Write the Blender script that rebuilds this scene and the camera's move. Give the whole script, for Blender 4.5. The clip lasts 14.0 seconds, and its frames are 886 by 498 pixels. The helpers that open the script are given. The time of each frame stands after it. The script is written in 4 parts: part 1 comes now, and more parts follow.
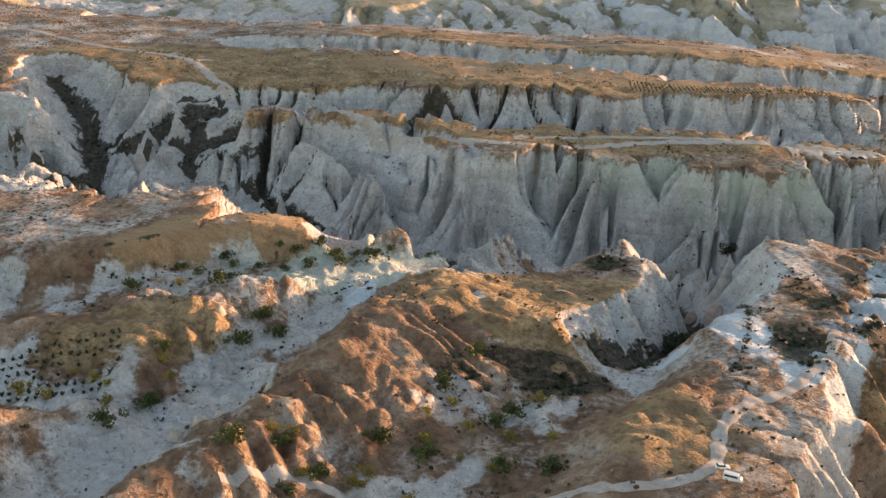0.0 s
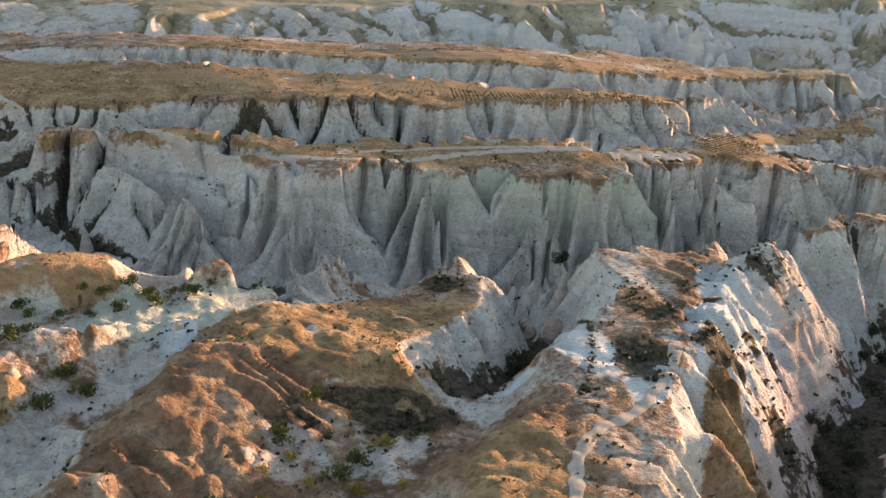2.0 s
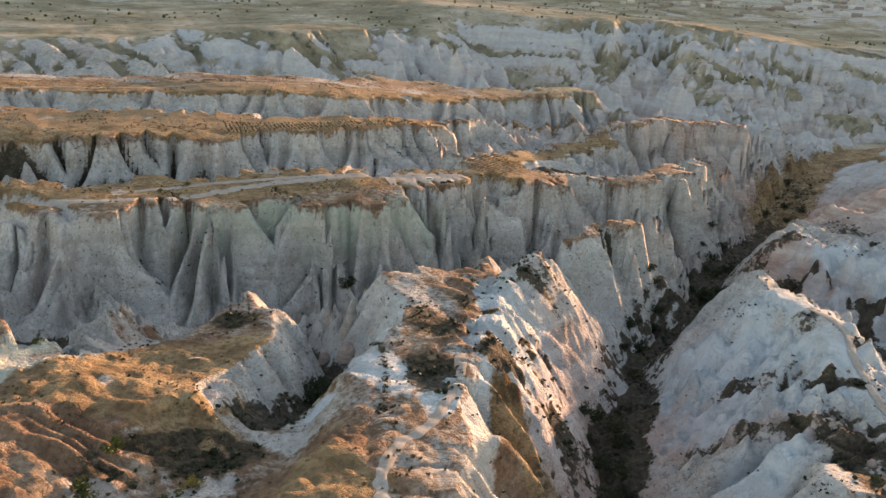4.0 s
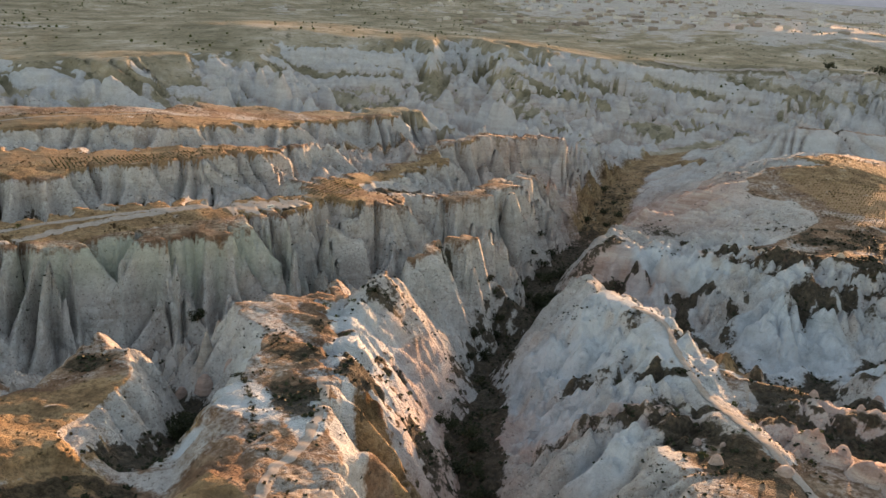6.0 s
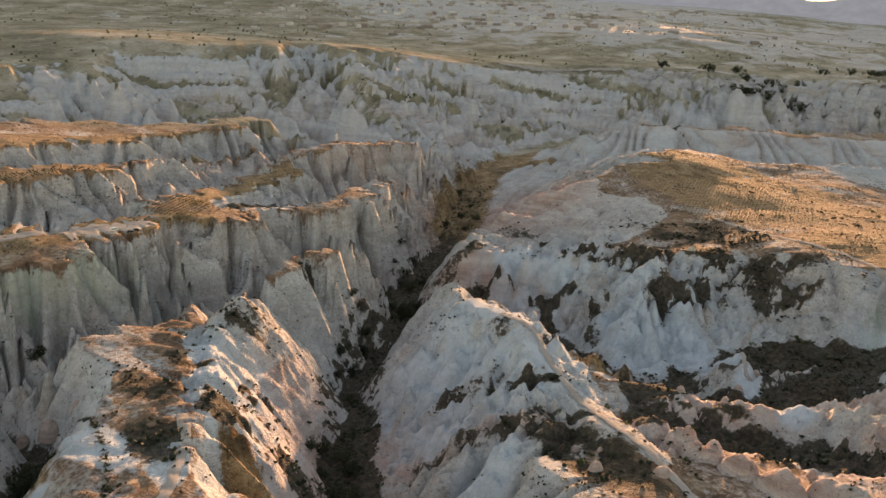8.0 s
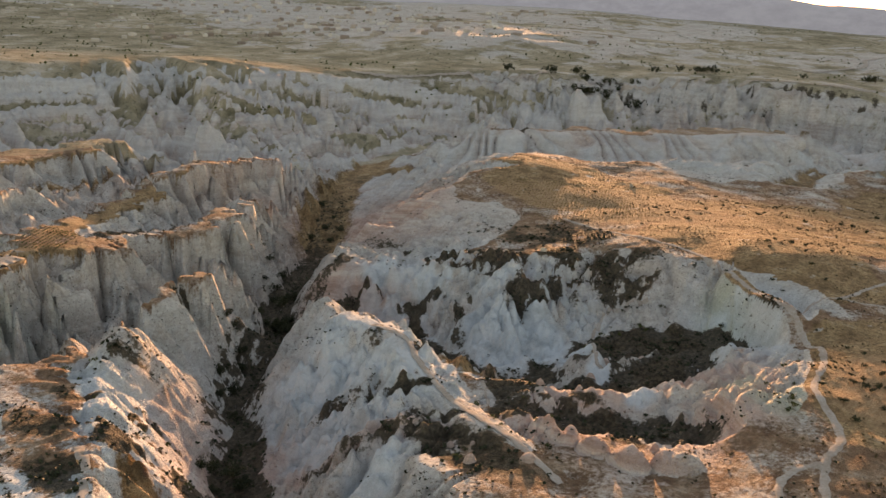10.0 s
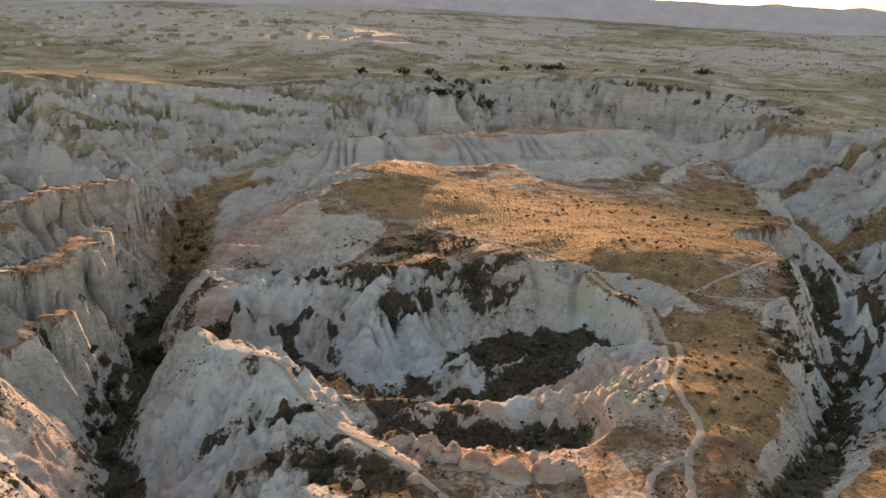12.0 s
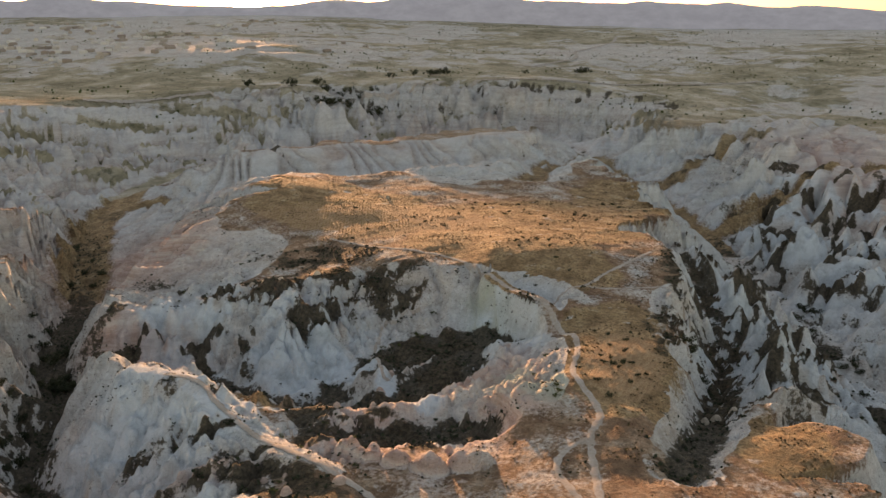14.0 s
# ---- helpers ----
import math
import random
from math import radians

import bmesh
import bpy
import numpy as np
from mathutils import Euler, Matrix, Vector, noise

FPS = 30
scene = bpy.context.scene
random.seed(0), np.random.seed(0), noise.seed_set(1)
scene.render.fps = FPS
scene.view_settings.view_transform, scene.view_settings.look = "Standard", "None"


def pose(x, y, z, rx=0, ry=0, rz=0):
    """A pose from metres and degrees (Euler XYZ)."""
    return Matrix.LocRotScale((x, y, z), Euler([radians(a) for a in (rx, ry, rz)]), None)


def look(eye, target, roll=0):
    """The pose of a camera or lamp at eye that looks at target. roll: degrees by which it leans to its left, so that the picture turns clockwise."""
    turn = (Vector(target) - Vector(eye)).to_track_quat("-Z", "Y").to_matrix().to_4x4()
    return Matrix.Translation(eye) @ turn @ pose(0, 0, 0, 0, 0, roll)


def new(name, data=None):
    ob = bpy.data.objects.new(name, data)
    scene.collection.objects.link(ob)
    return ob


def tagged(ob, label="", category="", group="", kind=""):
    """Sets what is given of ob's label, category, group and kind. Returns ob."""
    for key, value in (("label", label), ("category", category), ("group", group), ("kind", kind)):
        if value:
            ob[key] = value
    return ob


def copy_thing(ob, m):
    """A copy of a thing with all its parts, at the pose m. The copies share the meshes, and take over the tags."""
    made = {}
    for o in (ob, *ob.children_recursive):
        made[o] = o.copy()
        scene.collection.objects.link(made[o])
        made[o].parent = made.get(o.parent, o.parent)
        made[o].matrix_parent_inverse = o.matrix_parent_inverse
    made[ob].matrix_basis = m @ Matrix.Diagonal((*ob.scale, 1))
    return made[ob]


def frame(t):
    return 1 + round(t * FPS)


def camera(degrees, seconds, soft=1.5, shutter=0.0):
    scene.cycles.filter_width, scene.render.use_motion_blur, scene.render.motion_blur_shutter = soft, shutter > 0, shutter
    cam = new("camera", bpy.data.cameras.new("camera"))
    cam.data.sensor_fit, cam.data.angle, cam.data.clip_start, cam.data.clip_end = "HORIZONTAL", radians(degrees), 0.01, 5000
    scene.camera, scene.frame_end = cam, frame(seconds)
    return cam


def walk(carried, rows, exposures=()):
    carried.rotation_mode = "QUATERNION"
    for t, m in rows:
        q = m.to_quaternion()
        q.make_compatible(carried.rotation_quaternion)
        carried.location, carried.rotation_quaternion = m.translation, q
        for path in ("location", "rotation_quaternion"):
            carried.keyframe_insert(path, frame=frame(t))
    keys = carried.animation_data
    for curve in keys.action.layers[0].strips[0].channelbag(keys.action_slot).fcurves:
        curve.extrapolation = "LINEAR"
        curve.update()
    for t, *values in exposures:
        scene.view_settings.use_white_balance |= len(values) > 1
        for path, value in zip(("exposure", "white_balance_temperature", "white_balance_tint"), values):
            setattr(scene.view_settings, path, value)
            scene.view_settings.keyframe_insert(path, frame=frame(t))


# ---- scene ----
cam = camera(52.22, 14.0)
# seconds, x, y, z, heading, pitch, roll
PATH = [
    (0.0, 45.22, 196.61, 147.00, 8.121, -21.451, 2.632),
    (0.5, 44.18, 202.31, 147.44, 5.592, -21.299, 2.769),
    (1.0, 43.22, 208.25, 147.68, 3.012, -21.115, 2.934),
    (1.5, 42.68, 215.37, 147.30, 0.179, -20.872, 3.119),
    (2.0, 40.87, 222.63, 146.99, -3.594, -20.605, 3.556),
    (2.5, 39.24, 219.88, 152.83, -7.753, -20.450, 4.005),
    (2.6, 38.08, 216.25, 153.17, -8.522, -20.211, 4.039),
    (2.7, 36.93, 212.62, 153.52, -9.292, -19.973, 4.073),
    (2.8, 35.77, 208.98, 153.86, -10.061, -19.734, 4.107),
    (2.9, 34.62, 205.35, 154.21, -10.830, -19.496, 4.141),
    (3.0, 33.46, 201.72, 154.55, -11.599, -19.258, 4.176),
    (3.5, 34.79, 202.11, 157.38, -14.809, -18.893, 4.031),
    (4.0, 35.61, 207.88, 157.28, -18.073, -18.530, 3.892),
    (6.5, 18.06, 193.54, 167.92, -31.549, -16.655, 3.460),
    (7.0, 20.50, 199.85, 167.81, -33.893, -16.503, 3.350),
    (7.5, 22.98, 205.94, 167.43, -36.284, -16.317, 3.226),
    (8.0, 24.88, 211.49, 167.39, -38.691, -16.141, 3.172),
    (10.5, -5.05, 187.73, 191.17, -50.074, -15.741, 1.873),
    (11.0, -1.53, 192.70, 192.62, -52.296, -15.738, 1.570),
    (11.5, 0.82, 197.22, 195.46, -54.594, -15.806, 1.338),
    (12.0, -9.92, 192.54, 203.29, -56.988, -15.720, 1.285),
    (12.1, -13.37, 190.85, 203.04, -57.445, -15.700, 1.272),
    (12.2, -16.82, 189.16, 202.80, -57.901, -15.680, 1.258),
    (12.3, -20.26, 187.47, 202.55, -58.358, -15.659, 1.245),
    (12.4, -23.71, 185.78, 202.30, -58.814, -15.639, 1.231),
    (12.5, -27.16, 184.09, 202.06, -59.271, -15.619, 1.218),
    (13.0, -39.17, 178.99, 207.48, -60.755, -15.343, 0.267),
    (13.5, -40.59, 179.50, 213.04, -62.223, -15.439, -0.147),
    (14.0, -35.48, 184.36, 214.46, -63.844, -15.493, -0.391),
]


def aim(x, y, z, heading, pitch, roll):
    return pose(x, y, z, 0, 0, heading) @ pose(0, 0, 0, 90 + pitch) @ pose(0, 0, 0, 0, 0, roll)


walk(cam, [(r[0], aim(*r[1:])) for r in PATH],
     [(0.0, 2.25, 6500, 15), (4.0, 2.2, 6750, 16), (6.5, 2.04, 7200, 18), (10.5, 1.9, 7750, 21), (14.0, 1.82, 7650, 21)])

# ---- light: a low evening sun ahead and to the right, and the open sky ----
SUN_AZIMUTH, SUN_HEIGHT = 52.5, 3.3
world = bpy.data.worlds.new("evening_sky")
scene.world = world
world.use_nodes = True
wn = world.node_tree.nodes
sky = wn.new("ShaderNodeTexSky")
sky.sky_type, sky.sun_disc = "NISHITA", False
sky.sun_elevation, sky.sun_rotation = radians(SUN_HEIGHT), radians(SUN_AZIMUTH)
sky.air_density, sky.dust_density, sky.ozone_density = 1.0, 0.5, 1.0
wn["Background"].inputs["Strength"].default_value = 0.145
wl = world.node_tree.links


def glow(width, strength, colour):
    """The sun's disc or its aureole in the sky, by the angle from the sun in degrees."""
    away = wn.new("ShaderNodeMath")
    away.operation = "ARCCOSINE"
    wl.new(toward.outputs["Value"], away.inputs[0])
    share = wn.new("ShaderNodeMapRange")
    share.interpolation_type = "SMOOTHERSTEP"
    share.inputs["From Min"].default_value, share.inputs["From Max"].default_value = radians(width), radians(width * 0.3)
    wl.new(away.outputs[0], share.inputs["Value"])
    light = wn.new("ShaderNodeVectorMath")
    light.operation = "SCALE"
    light.inputs[0].default_value = tuple(c * strength for c in colour)
    wl.new(share.outputs[0], light.inputs["Scale"])
    both = wn.new("ShaderNodeVectorMath")
    both.operation = "ADD"
    wl.new(glow.total, both.inputs[0])
    wl.new(light.outputs[0], both.inputs[1])
    glow.total = both.outputs[0]


SEEN_HEIGHT = 0.25  # the disc, drawn down to the skyline
where = wn.new("ShaderNodeTexCoord")
toward = wn.new("ShaderNodeVectorMath")
toward.operation = "DOT_PRODUCT"
sa, se = radians(SUN_AZIMUTH), radians(SEEN_HEIGHT)
toward.inputs[1].default_value = (math.sin(sa) * math.cos(se), math.cos(sa) * math.cos(se), math.sin(se))
wl.new(where.outputs["Generated"], toward.inputs[0])
pale = wn.new("ShaderNodeHueSaturation")
pale.inputs["Saturation"].default_value = 0.8
wl.new(sky.outputs[0], pale.inputs["Color"])
glow.total = pale.outputs[0]
glow(1.5, 120, (1.0, 0.85, 0.5))
glow(10.0, 3.0, (1.0, 0.6, 0.1))
glow(26.0, 0.6, (1.0, 0.68, 0.42))
wl.new(glow.total, wn["Background"].inputs["Color"])
sun = new("sun", bpy.data.lights.new("sun", "SUN"))
sun.data.energy, sun.data.angle, sun.data.color = 2.7, radians(0.6), (1.0, 0.58, 0.30)
a, e = radians(SUN_AZIMUTH), radians(SUN_HEIGHT)
sun.matrix_world = look((0, 0, 0), (-math.sin(a) * math.cos(e), -math.cos(a) * math.cos(e), -math.sin(e)))

U = 2.2  # metres to one unit of the plan


# ---- noise on arrays ----
TABLE = np.random.RandomState(7).permutation(4096).astype(np.int32)
TURN_X = np.cos(TABLE / 4096 * 6.28318).astype(np.float32)
TURN_Y = np.sin(TABLE / 4096 * 6.28318).astype(np.float32)


def lattice(ix, iy, seed):
    return TABLE[(TABLE[(ix.astype(np.int32) + 131 * seed) & 4095] + iy.astype(np.int32)) & 4095] / np.float32(4095)


def grain(x, y, size, seed=0):
    """Smooth noise from -1 to 1 with cells of the given size."""
    x, y = (x / size).astype(np.float32), (y / size).astype(np.float32)
    ix, iy = np.floor(x), np.floor(y)
    fx, fy = x - ix, y - iy
    ix, iy = ix.astype(np.int32) + 131 * seed, iy.astype(np.int32)
    rows = TABLE[ix & 4095], TABLE[(ix + 1) & 4095]
    wx = fx * fx * (3 - 2 * fx)
    wy = fy * fy * (3 - 2 * fy)
    corner = []
    for dx in (0, 1):
        for dy in (0, 1):
            h = (rows[dx] + iy + dy) & 4095
            corner.append(TURN_X[h] * (fx - dx) + TURN_Y[h] * (fy - dy))
    a = corner[0] + wy * (corner[1] - corner[0])
    b = corner[2] + wy * (corner[3] - corner[2])
    return (a + wx * (b - a)) * np.float32(1.5)


def cloud(x, y, size, octaves=4, seed=0):
    out, amp = 0.0, 0.5
    for k in range(octaves):
        out = out + amp * grain(x, y, size / 2 ** k, seed + 17 * k)
        amp *= 0.5
    return out


def smooth(v, lo, hi):
    v = np.clip((v - lo) / (hi - lo), 0, 1)
    return v * v * (3 - 2 * v)


def along(x, y, line):
    """Distance to a line of points, the way along it, the side (1: left) and the line's further values there."""
    line = np.array(line, np.float32)
    best = np.full(x.shape, 1e9, np.float32)
    s, side = np.zeros_like(x), np.zeros_like(x)
    more = [np.zeros_like(x) for _ in line[0][2:]]
    start = 0.0
    for p, q in zip(line[:-1], line[1:]):
        d = q[:2] - p[:2]
        length = math.hypot(*d)
        k = np.clip(((x - p[0]) * d[0] + (y - p[1]) * d[1]) / length ** 2, 0, 1)
        ex, ey = x - p[0] - k * d[0], y - p[1] - k * d[1]
        dist = np.hypot(ex, ey)
        near = dist < best
        best = np.where(near, dist, best)
        s = np.where(near, start + k * length, s)
        side = np.where(near, np.where(d[0] * ey - d[1] * ex > 0, 1.0, -1.0), side)
        for n, m in enumerate(more):
            more[n] = np.where(near, p[2 + n] + k * (q[2 + n] - p[2 + n]), m)
        start += length
    return best, s, side, more


def flutes(s, spread, seed):
    """Rounded ribs with sharp gullies between, 0 to 1, along a wall."""
    w = s / spread + 0.5 * grain(s, s * 0 + seed * 3.3, spread * 1.9, seed)
    f = w - np.floor(w)
    tall = 0.5 + 0.5 * lattice(np.floor(w), w * 0, seed)
    return (0.35 * np.sqrt(np.maximum(0, 1 - (2 * f - 1) ** 2)) + 0.75 * (1 - np.abs(2 * f - 1) ** 1.5)) * tall


# ---- the lie of the land (plan units): levels of the tops, near and far ----
TOPS = [
    (-90, 370, 0), (0, 352, -1), (100, 358, 0), (200, 395, -5), (250, 418, -8), (0, 420, 5), (90, 415, 5),
    (0, 470, 7), (60, 500, 9), (-60, 480, 9), (-50, 255, 2), (-75, 240, 0), (-10, 252, -3), (-13, 220, -1),
    (40, 200, -3), (-20, 195, -2), (14, 267, -8), (75, 250, -4), (108, 297, -6), (150, 205, -12), (165, 255, -9),
    (140, 180, -7), (190, 165, -1), (240, 332, -15), (265, 300, -11), (255, 275, -6), (300, 240, -5), (264, 183, -2),
    (315, 212, 1), (386, 393, -1), (420, 335, -8),
    (216, 187, -16), (200, 190, -15), (232, 182, -13), (186, 176, -11), (172, 176, -11), (244, 178, -11), (240, 164, -3), (206, 151, -3), (225, 158, -3), (176, 138, -4), (188, 140, -4), (200, 103, -7), (240, 101, -10), (290, 106, -13)]
FAR_TOPS = [
    (-150, 420, 4), (470, 280, -12), (560, 330, -8), (640, 355, -6), (205, 108, -12), (150, 120, -4), (500, 225, -16),
    (72, 571, 6), (210, 530, 0), (225, 455, 2), (900, 500, 12), (1700, 560, 10), (300, 900, 22), (168, 277, -9),
    (-300, 500, 5), (0, 50, -12), (2300, 400, 0), (140, 690, 13), (420, 800, 20), (700, 640, 12), (1000, 900, 32),
    (400, 20, -14), (600, 60, -16), (900, 200, -10), (1500, 100, 5), (-600, 300, 5), (-55, 215, -4), (0, -600, -10)]
# valleys: line with floor level and the width of the wall on its left and right; half width of the floor; rib spread
VALLEYS = {
    "gorge": ([(60, 130, -34, 22, 30), (88, 205, -35, 22, 29), (104, 240, -36, 28, 30), (114, 257, -36, 32, 34), (132, 284, -37, 31, 32),
               (155, 311, -38, 14, 20), (187, 336, -37, 10, 18), (212, 366, -37, 17, 18), (251, 394, -37, 22, 40), (309, 452, -35, 24, 80),
               (362, 498, -33, 30, 95), (440, 545, -30, 240, 60), (540, 560, -28, 240, 70)], 5.5, 11),
    "curtain": ([(205, 362, -37, 8, 20), (170, 350, -34, 7, 24), (135, 337, -33, 9, 28), (105, 326, -33, 18, 30), (62, 314, -31, 20, 27),
                 (32, 315, -30, 20, 28), (0, 312, -27, 30, 28), (-30, 307, -26, 40, 27), (-60, 312, -26, 44, 29), (-90, 328, -25, 50, 30)], 2.0, 10.5),
    "west_head": ([(-60, 316, -26, 30, 50), (-110, 312, -26, 36, 45), (-160, 318, -24, 44, 45), (-230, 325, -22, 40, 60)], 3.0, 17),
    "west_branch": ([(-118, 312, -26, 20, 20), (-128, 345, -20, 22, 20), (-150, 380, -12, 20, 20), (-175, 400, -5, 14, 14)], 1.5, 15),
    "north_head": ([(-85, 326, -25, 22, 22), (-98, 348, -18, 18, 18), (-105, 372, -9, 13, 13)], 1.0, 12),
    "side_gully": ([(150, 388, -3, 8, 10), (190, 408, -14, 18, 14), (230, 432, -22, 22, 16), (270, 445, -30, 24, 20), (305, 452, -35, 20, 20)], 1.0, 10),
    "second_gully": ([(-110, 380, -6, 12, 12), (-45, 387, -12, 17, 18), (0, 389, -14, 17, 20), (50, 396, -14, 20, 22), (100, 402, -13, 22, 22),
                      (150, 440, -15, 22, 22), (200, 475, -19, 24, 20), (260, 500, -25, 24, 24), (330, 510, -32, 30, 30)], 1.5, 11),
    "third_gully": ([(-120, 462, -1, 12, 12), (-40, 462, -2, 14, 12), (40, 462, -3, 16, 14), (110, 468, -6, 18, 18), (180, 500, -14, 22, 20),
                     (250, 522, -24, 26, 24), (340, 522, -32, 30, 30)], 1.0, 11),
    "far_gully": ([(-250, 560, -6, 90, 30), (-60, 556, -12, 120, 30), (60, 572, -17, 140, 30), (150, 595, -20, 110, 34), (250, 595, -26, 200, 40),
                   (362, 545, -31, 260, 40)], 4.0, 34),
    "far_valley": ([(540, 545, -29, 220, 60), (620, 480, -31, 220, 50), (720, 420, -32, 190, 50), (794, 358, -32, 150, 60)], 8.0, 34),
    "right_valley": ([(200, 30, -36, 50, 60), (250, 55, -38, 50, 80), (304, 75, -41, 50, 90), (366, 94, -42, 46, 100), (449, 134, -46, 45, 110),
                      (544, 176, -46, 42, 110), (590, 215, -42, 45, 90), (694, 285, -36, 60, 90), (794, 358, -32, 60, 80)], 4.0, 15),
    "hill_gully": ([(186, 338, -37, 14, 12), (200, 310, -33, 26, 26), (206, 280, -30, 38, 30), (198, 250, -28, 40, 28), (196, 225, -24, 36, 28), (196, 214, -21, 26, 22)], 2.5, 12),
    "basin": ([(204, 242, -27, 34, 24), (225, 231, -24, 52, 22), (246, 222, -22, 54, 14), (257, 208, -21, 34, 12), (262, 197, -19, 22, 12)], 9.0, 9),
    "near_floor": ([(194, 214, -22, 14, 9), (208, 206, -21, 12, 8), (224, 202, -21, 12, 9), (242, 204, -21, 12, 10)], 8.0, 9),
    "front_floor": ([(160, 207, -12, 7, 7), (170, 196, -15, 8, 8), (177, 184, -15, 8, 8), (181, 172, -12, 8, 7)], 5.0, 8),
    "small_gulch": ([(30, 243, -11, 8, 8), (37, 247, -15, 10, 9), (47, 262, -20, 10, 10), (52, 280, -24, 12, 16), (45, 302, -28, 14, 18),
                     (38, 322, -30, 14, 14)], 1.5, 7),
    "terrace": ([(-95, 215, -13, 16, 10), (-75, 226, -9, 11, 8), (-58, 238, -6, 5, 8), (-42, 249, -6, 4, 8), (-28, 256, -6, 4, 7), (-17, 262, -7, 6, 6),
                 (-4, 270, -9, 8, 5), (10, 282, -15, 10, 8), (24, 298, -21, 13, 10), (36, 316, -28, 14, 12)], 5.0, 9, 0.2),
    "white_gully": ([(-17, 250, -5, 5, 5), (-22, 236, -8, 7, 8), (-28, 224, -8, 12, 11), (-35, 207, -9, 16, 11), (-42, 190, -10, 16, 12), (-46, 165, -13, 14, 14)], 3.5, 6, 0.14),
    "orchard_gully": ([(-100, 196, -11, 16, 14), (-75, 200, -9, 12, 12), (-52, 202, -8, 9, 10), (-36, 200, -9, 9, 10)], 4.0, 7, 0.14),
    "brown_hollow": ([(-8, 165, -11, 20, 20), (4, 188, -9, 24, 16), (16, 206, -9, 30, 15), (26, 220, -9, 30, 12), (33, 232, -11, 10, 9), (35, 244, -13, 9, 8)], 4.0, 7, 0.14),
    "south_gully": ([(174, 116, -7, 6, 6), (205, 118, -14, 8, 8), (240, 119, -23, 12, 12), (280, 123, -28, 14, 14), (325, 131, -30, 15, 16), (368, 147, -28, 14, 16), (395, 168, -15, 10, 12)], 3.0, 10),
    "south_exit": ([(325, 131, -30, 12, 12), (332, 108, -36, 14, 14), (345, 90, -41, 16, 16)], 3.0, 10),
    "east_gully": ([(449, 134, -46, 30, 30), (420, 160, -34, 22, 22), (395, 178, -24, 14, 14)], 2.0, 10),
    "mid_valley": ([(400, 505, -31, 40, 80), (470, 430, -27, 60, 55), (540, 380, -24, 50, 48), (615, 320, -28, 45, 40), (694, 285, -35, 40, 40)], 3.0, 13),
    "north_east_gully": ([(700, 300, -35, 40, 40), (600, 300, -24, 30, 30), (520, 285, -16, 18, 18)], 3.0, 12),
}


# side gullies that break the rims: mouth, head, level of the mouth
for k, (x0, y0, x1, y1, z0) in enumerate([(366, 94, 410, -10, -38), (449, 134, 530, 35, -42), (544, 176, 660, 85, -42), (300, 75, 320, -30, -36),
                                          (620, 240, 760, 170, -38)]):
    VALLEYS["rim_gully_%d" % k] = ([(x0, y0, z0, 34, 30), (0.55 * x0 + 0.45 * x1 + 9, 0.55 * y0 + 0.45 * y1, z0 * 0.6, 28, 32), (x1, y1, 3, 12, 12)], 2.0, 13)
# crests that stand out: line with levels, steepness of the flanks, size of their humps
CRESTS = {
    "hill_ridge": ([(171, 281, -12), (167, 276, -7.5), (165, 254, -6), (157, 238, -7.5), (149, 217, -9.5), (142, 194, -7.5), (139, 183, -8.5), (136, 174, -9.5)], 0.62, 1.0),
    "peak_ridge": ([(74, 246, -4), (82, 262, -5), (93, 284, -6), (107, 298, -2.5), (114, 303, -6), (122, 310, -14), (138, 324, -17), (153, 331, -17), (165, 331, -22), (172, 323, -31)], 0.9, 0.9),
    "front_mounds": ([(155, 207, -9.5), (156, 196, -8), (152, 185, -6.5), (151, 176, -6), (152, 167, -5.5), (158, 161, -5)], 1.25, 2.6),
    "back_mounds": ([(163, 214, -11), (172, 206, -11), (182, 199, -11.5), (190, 190, -11), (198, 180, -8)], 1.25, 2.6),
    "middle_mounds": ([(192, 204, -18), (202, 197, -16.5), (213, 191, -15.5), (222, 187, -14), (228, 180, -11)], 1.15, 2.6),
    "silt_bank": ([(205, 215, -19), (216, 220, -18), (226, 226, -19)], 0.7, 1.5),
    "block_brow": ([(217, 345, -19), (226, 330, -16), (230, 312, -17), (240, 290, -18), (236, 270, -20)], 1.2, 2.5),
}
# broken country of steep ridges: middle, half axes, turn, height, size of the ridges
BADLANDS = [(640, 95, 230, 85, 20, 26, 42), (760, 430, 150, 70, -30, 22, 50),
            (215, 270, 45, 55, -20, 7, 20), (140, 245, 26, 42, -30, 6, 17), (214, 180, 38, 20, 20, 5.5, 9), (-120, 320, 60, 45, 0, 10, 30),
            (350, 110, 90, 35, 20, 10, 26), (265, 345, 40, 40, 0, 6, 20), (300, 420, 40, 70, -40, 10, 26),
            (86, 265, 18, 40, -25, 2.5, 13), (-30, 205, 40, 25, 0, 3, 12), (280, 118, 60, 26, 15, 9, 22), (-30, 245, 40, 10, 30, 2, 9),
            (570, 335, 90, 50, 0, 9, 40), (1250, 420, 260, 120, -30, 20, 110), (1150, 800, 250, 120, -40, 20, 110), (1050, 150, 250, 90, 10, 18, 80)]


# the level edge above the basin, along the footpath
RIM_PATH = [(176, 139), (187, 140), (195, 144), (203, 150), (211, 155), (228, 159), (240, 164), (250, 171), (260, 180), (270, 194), (286, 212)]
# walls whose ribs fan out from larger spurs
FANNED = ("curtain", "west_head", "west_branch", "second_gully", "third_gully", "side_gully", "far_gully", "far_valley")


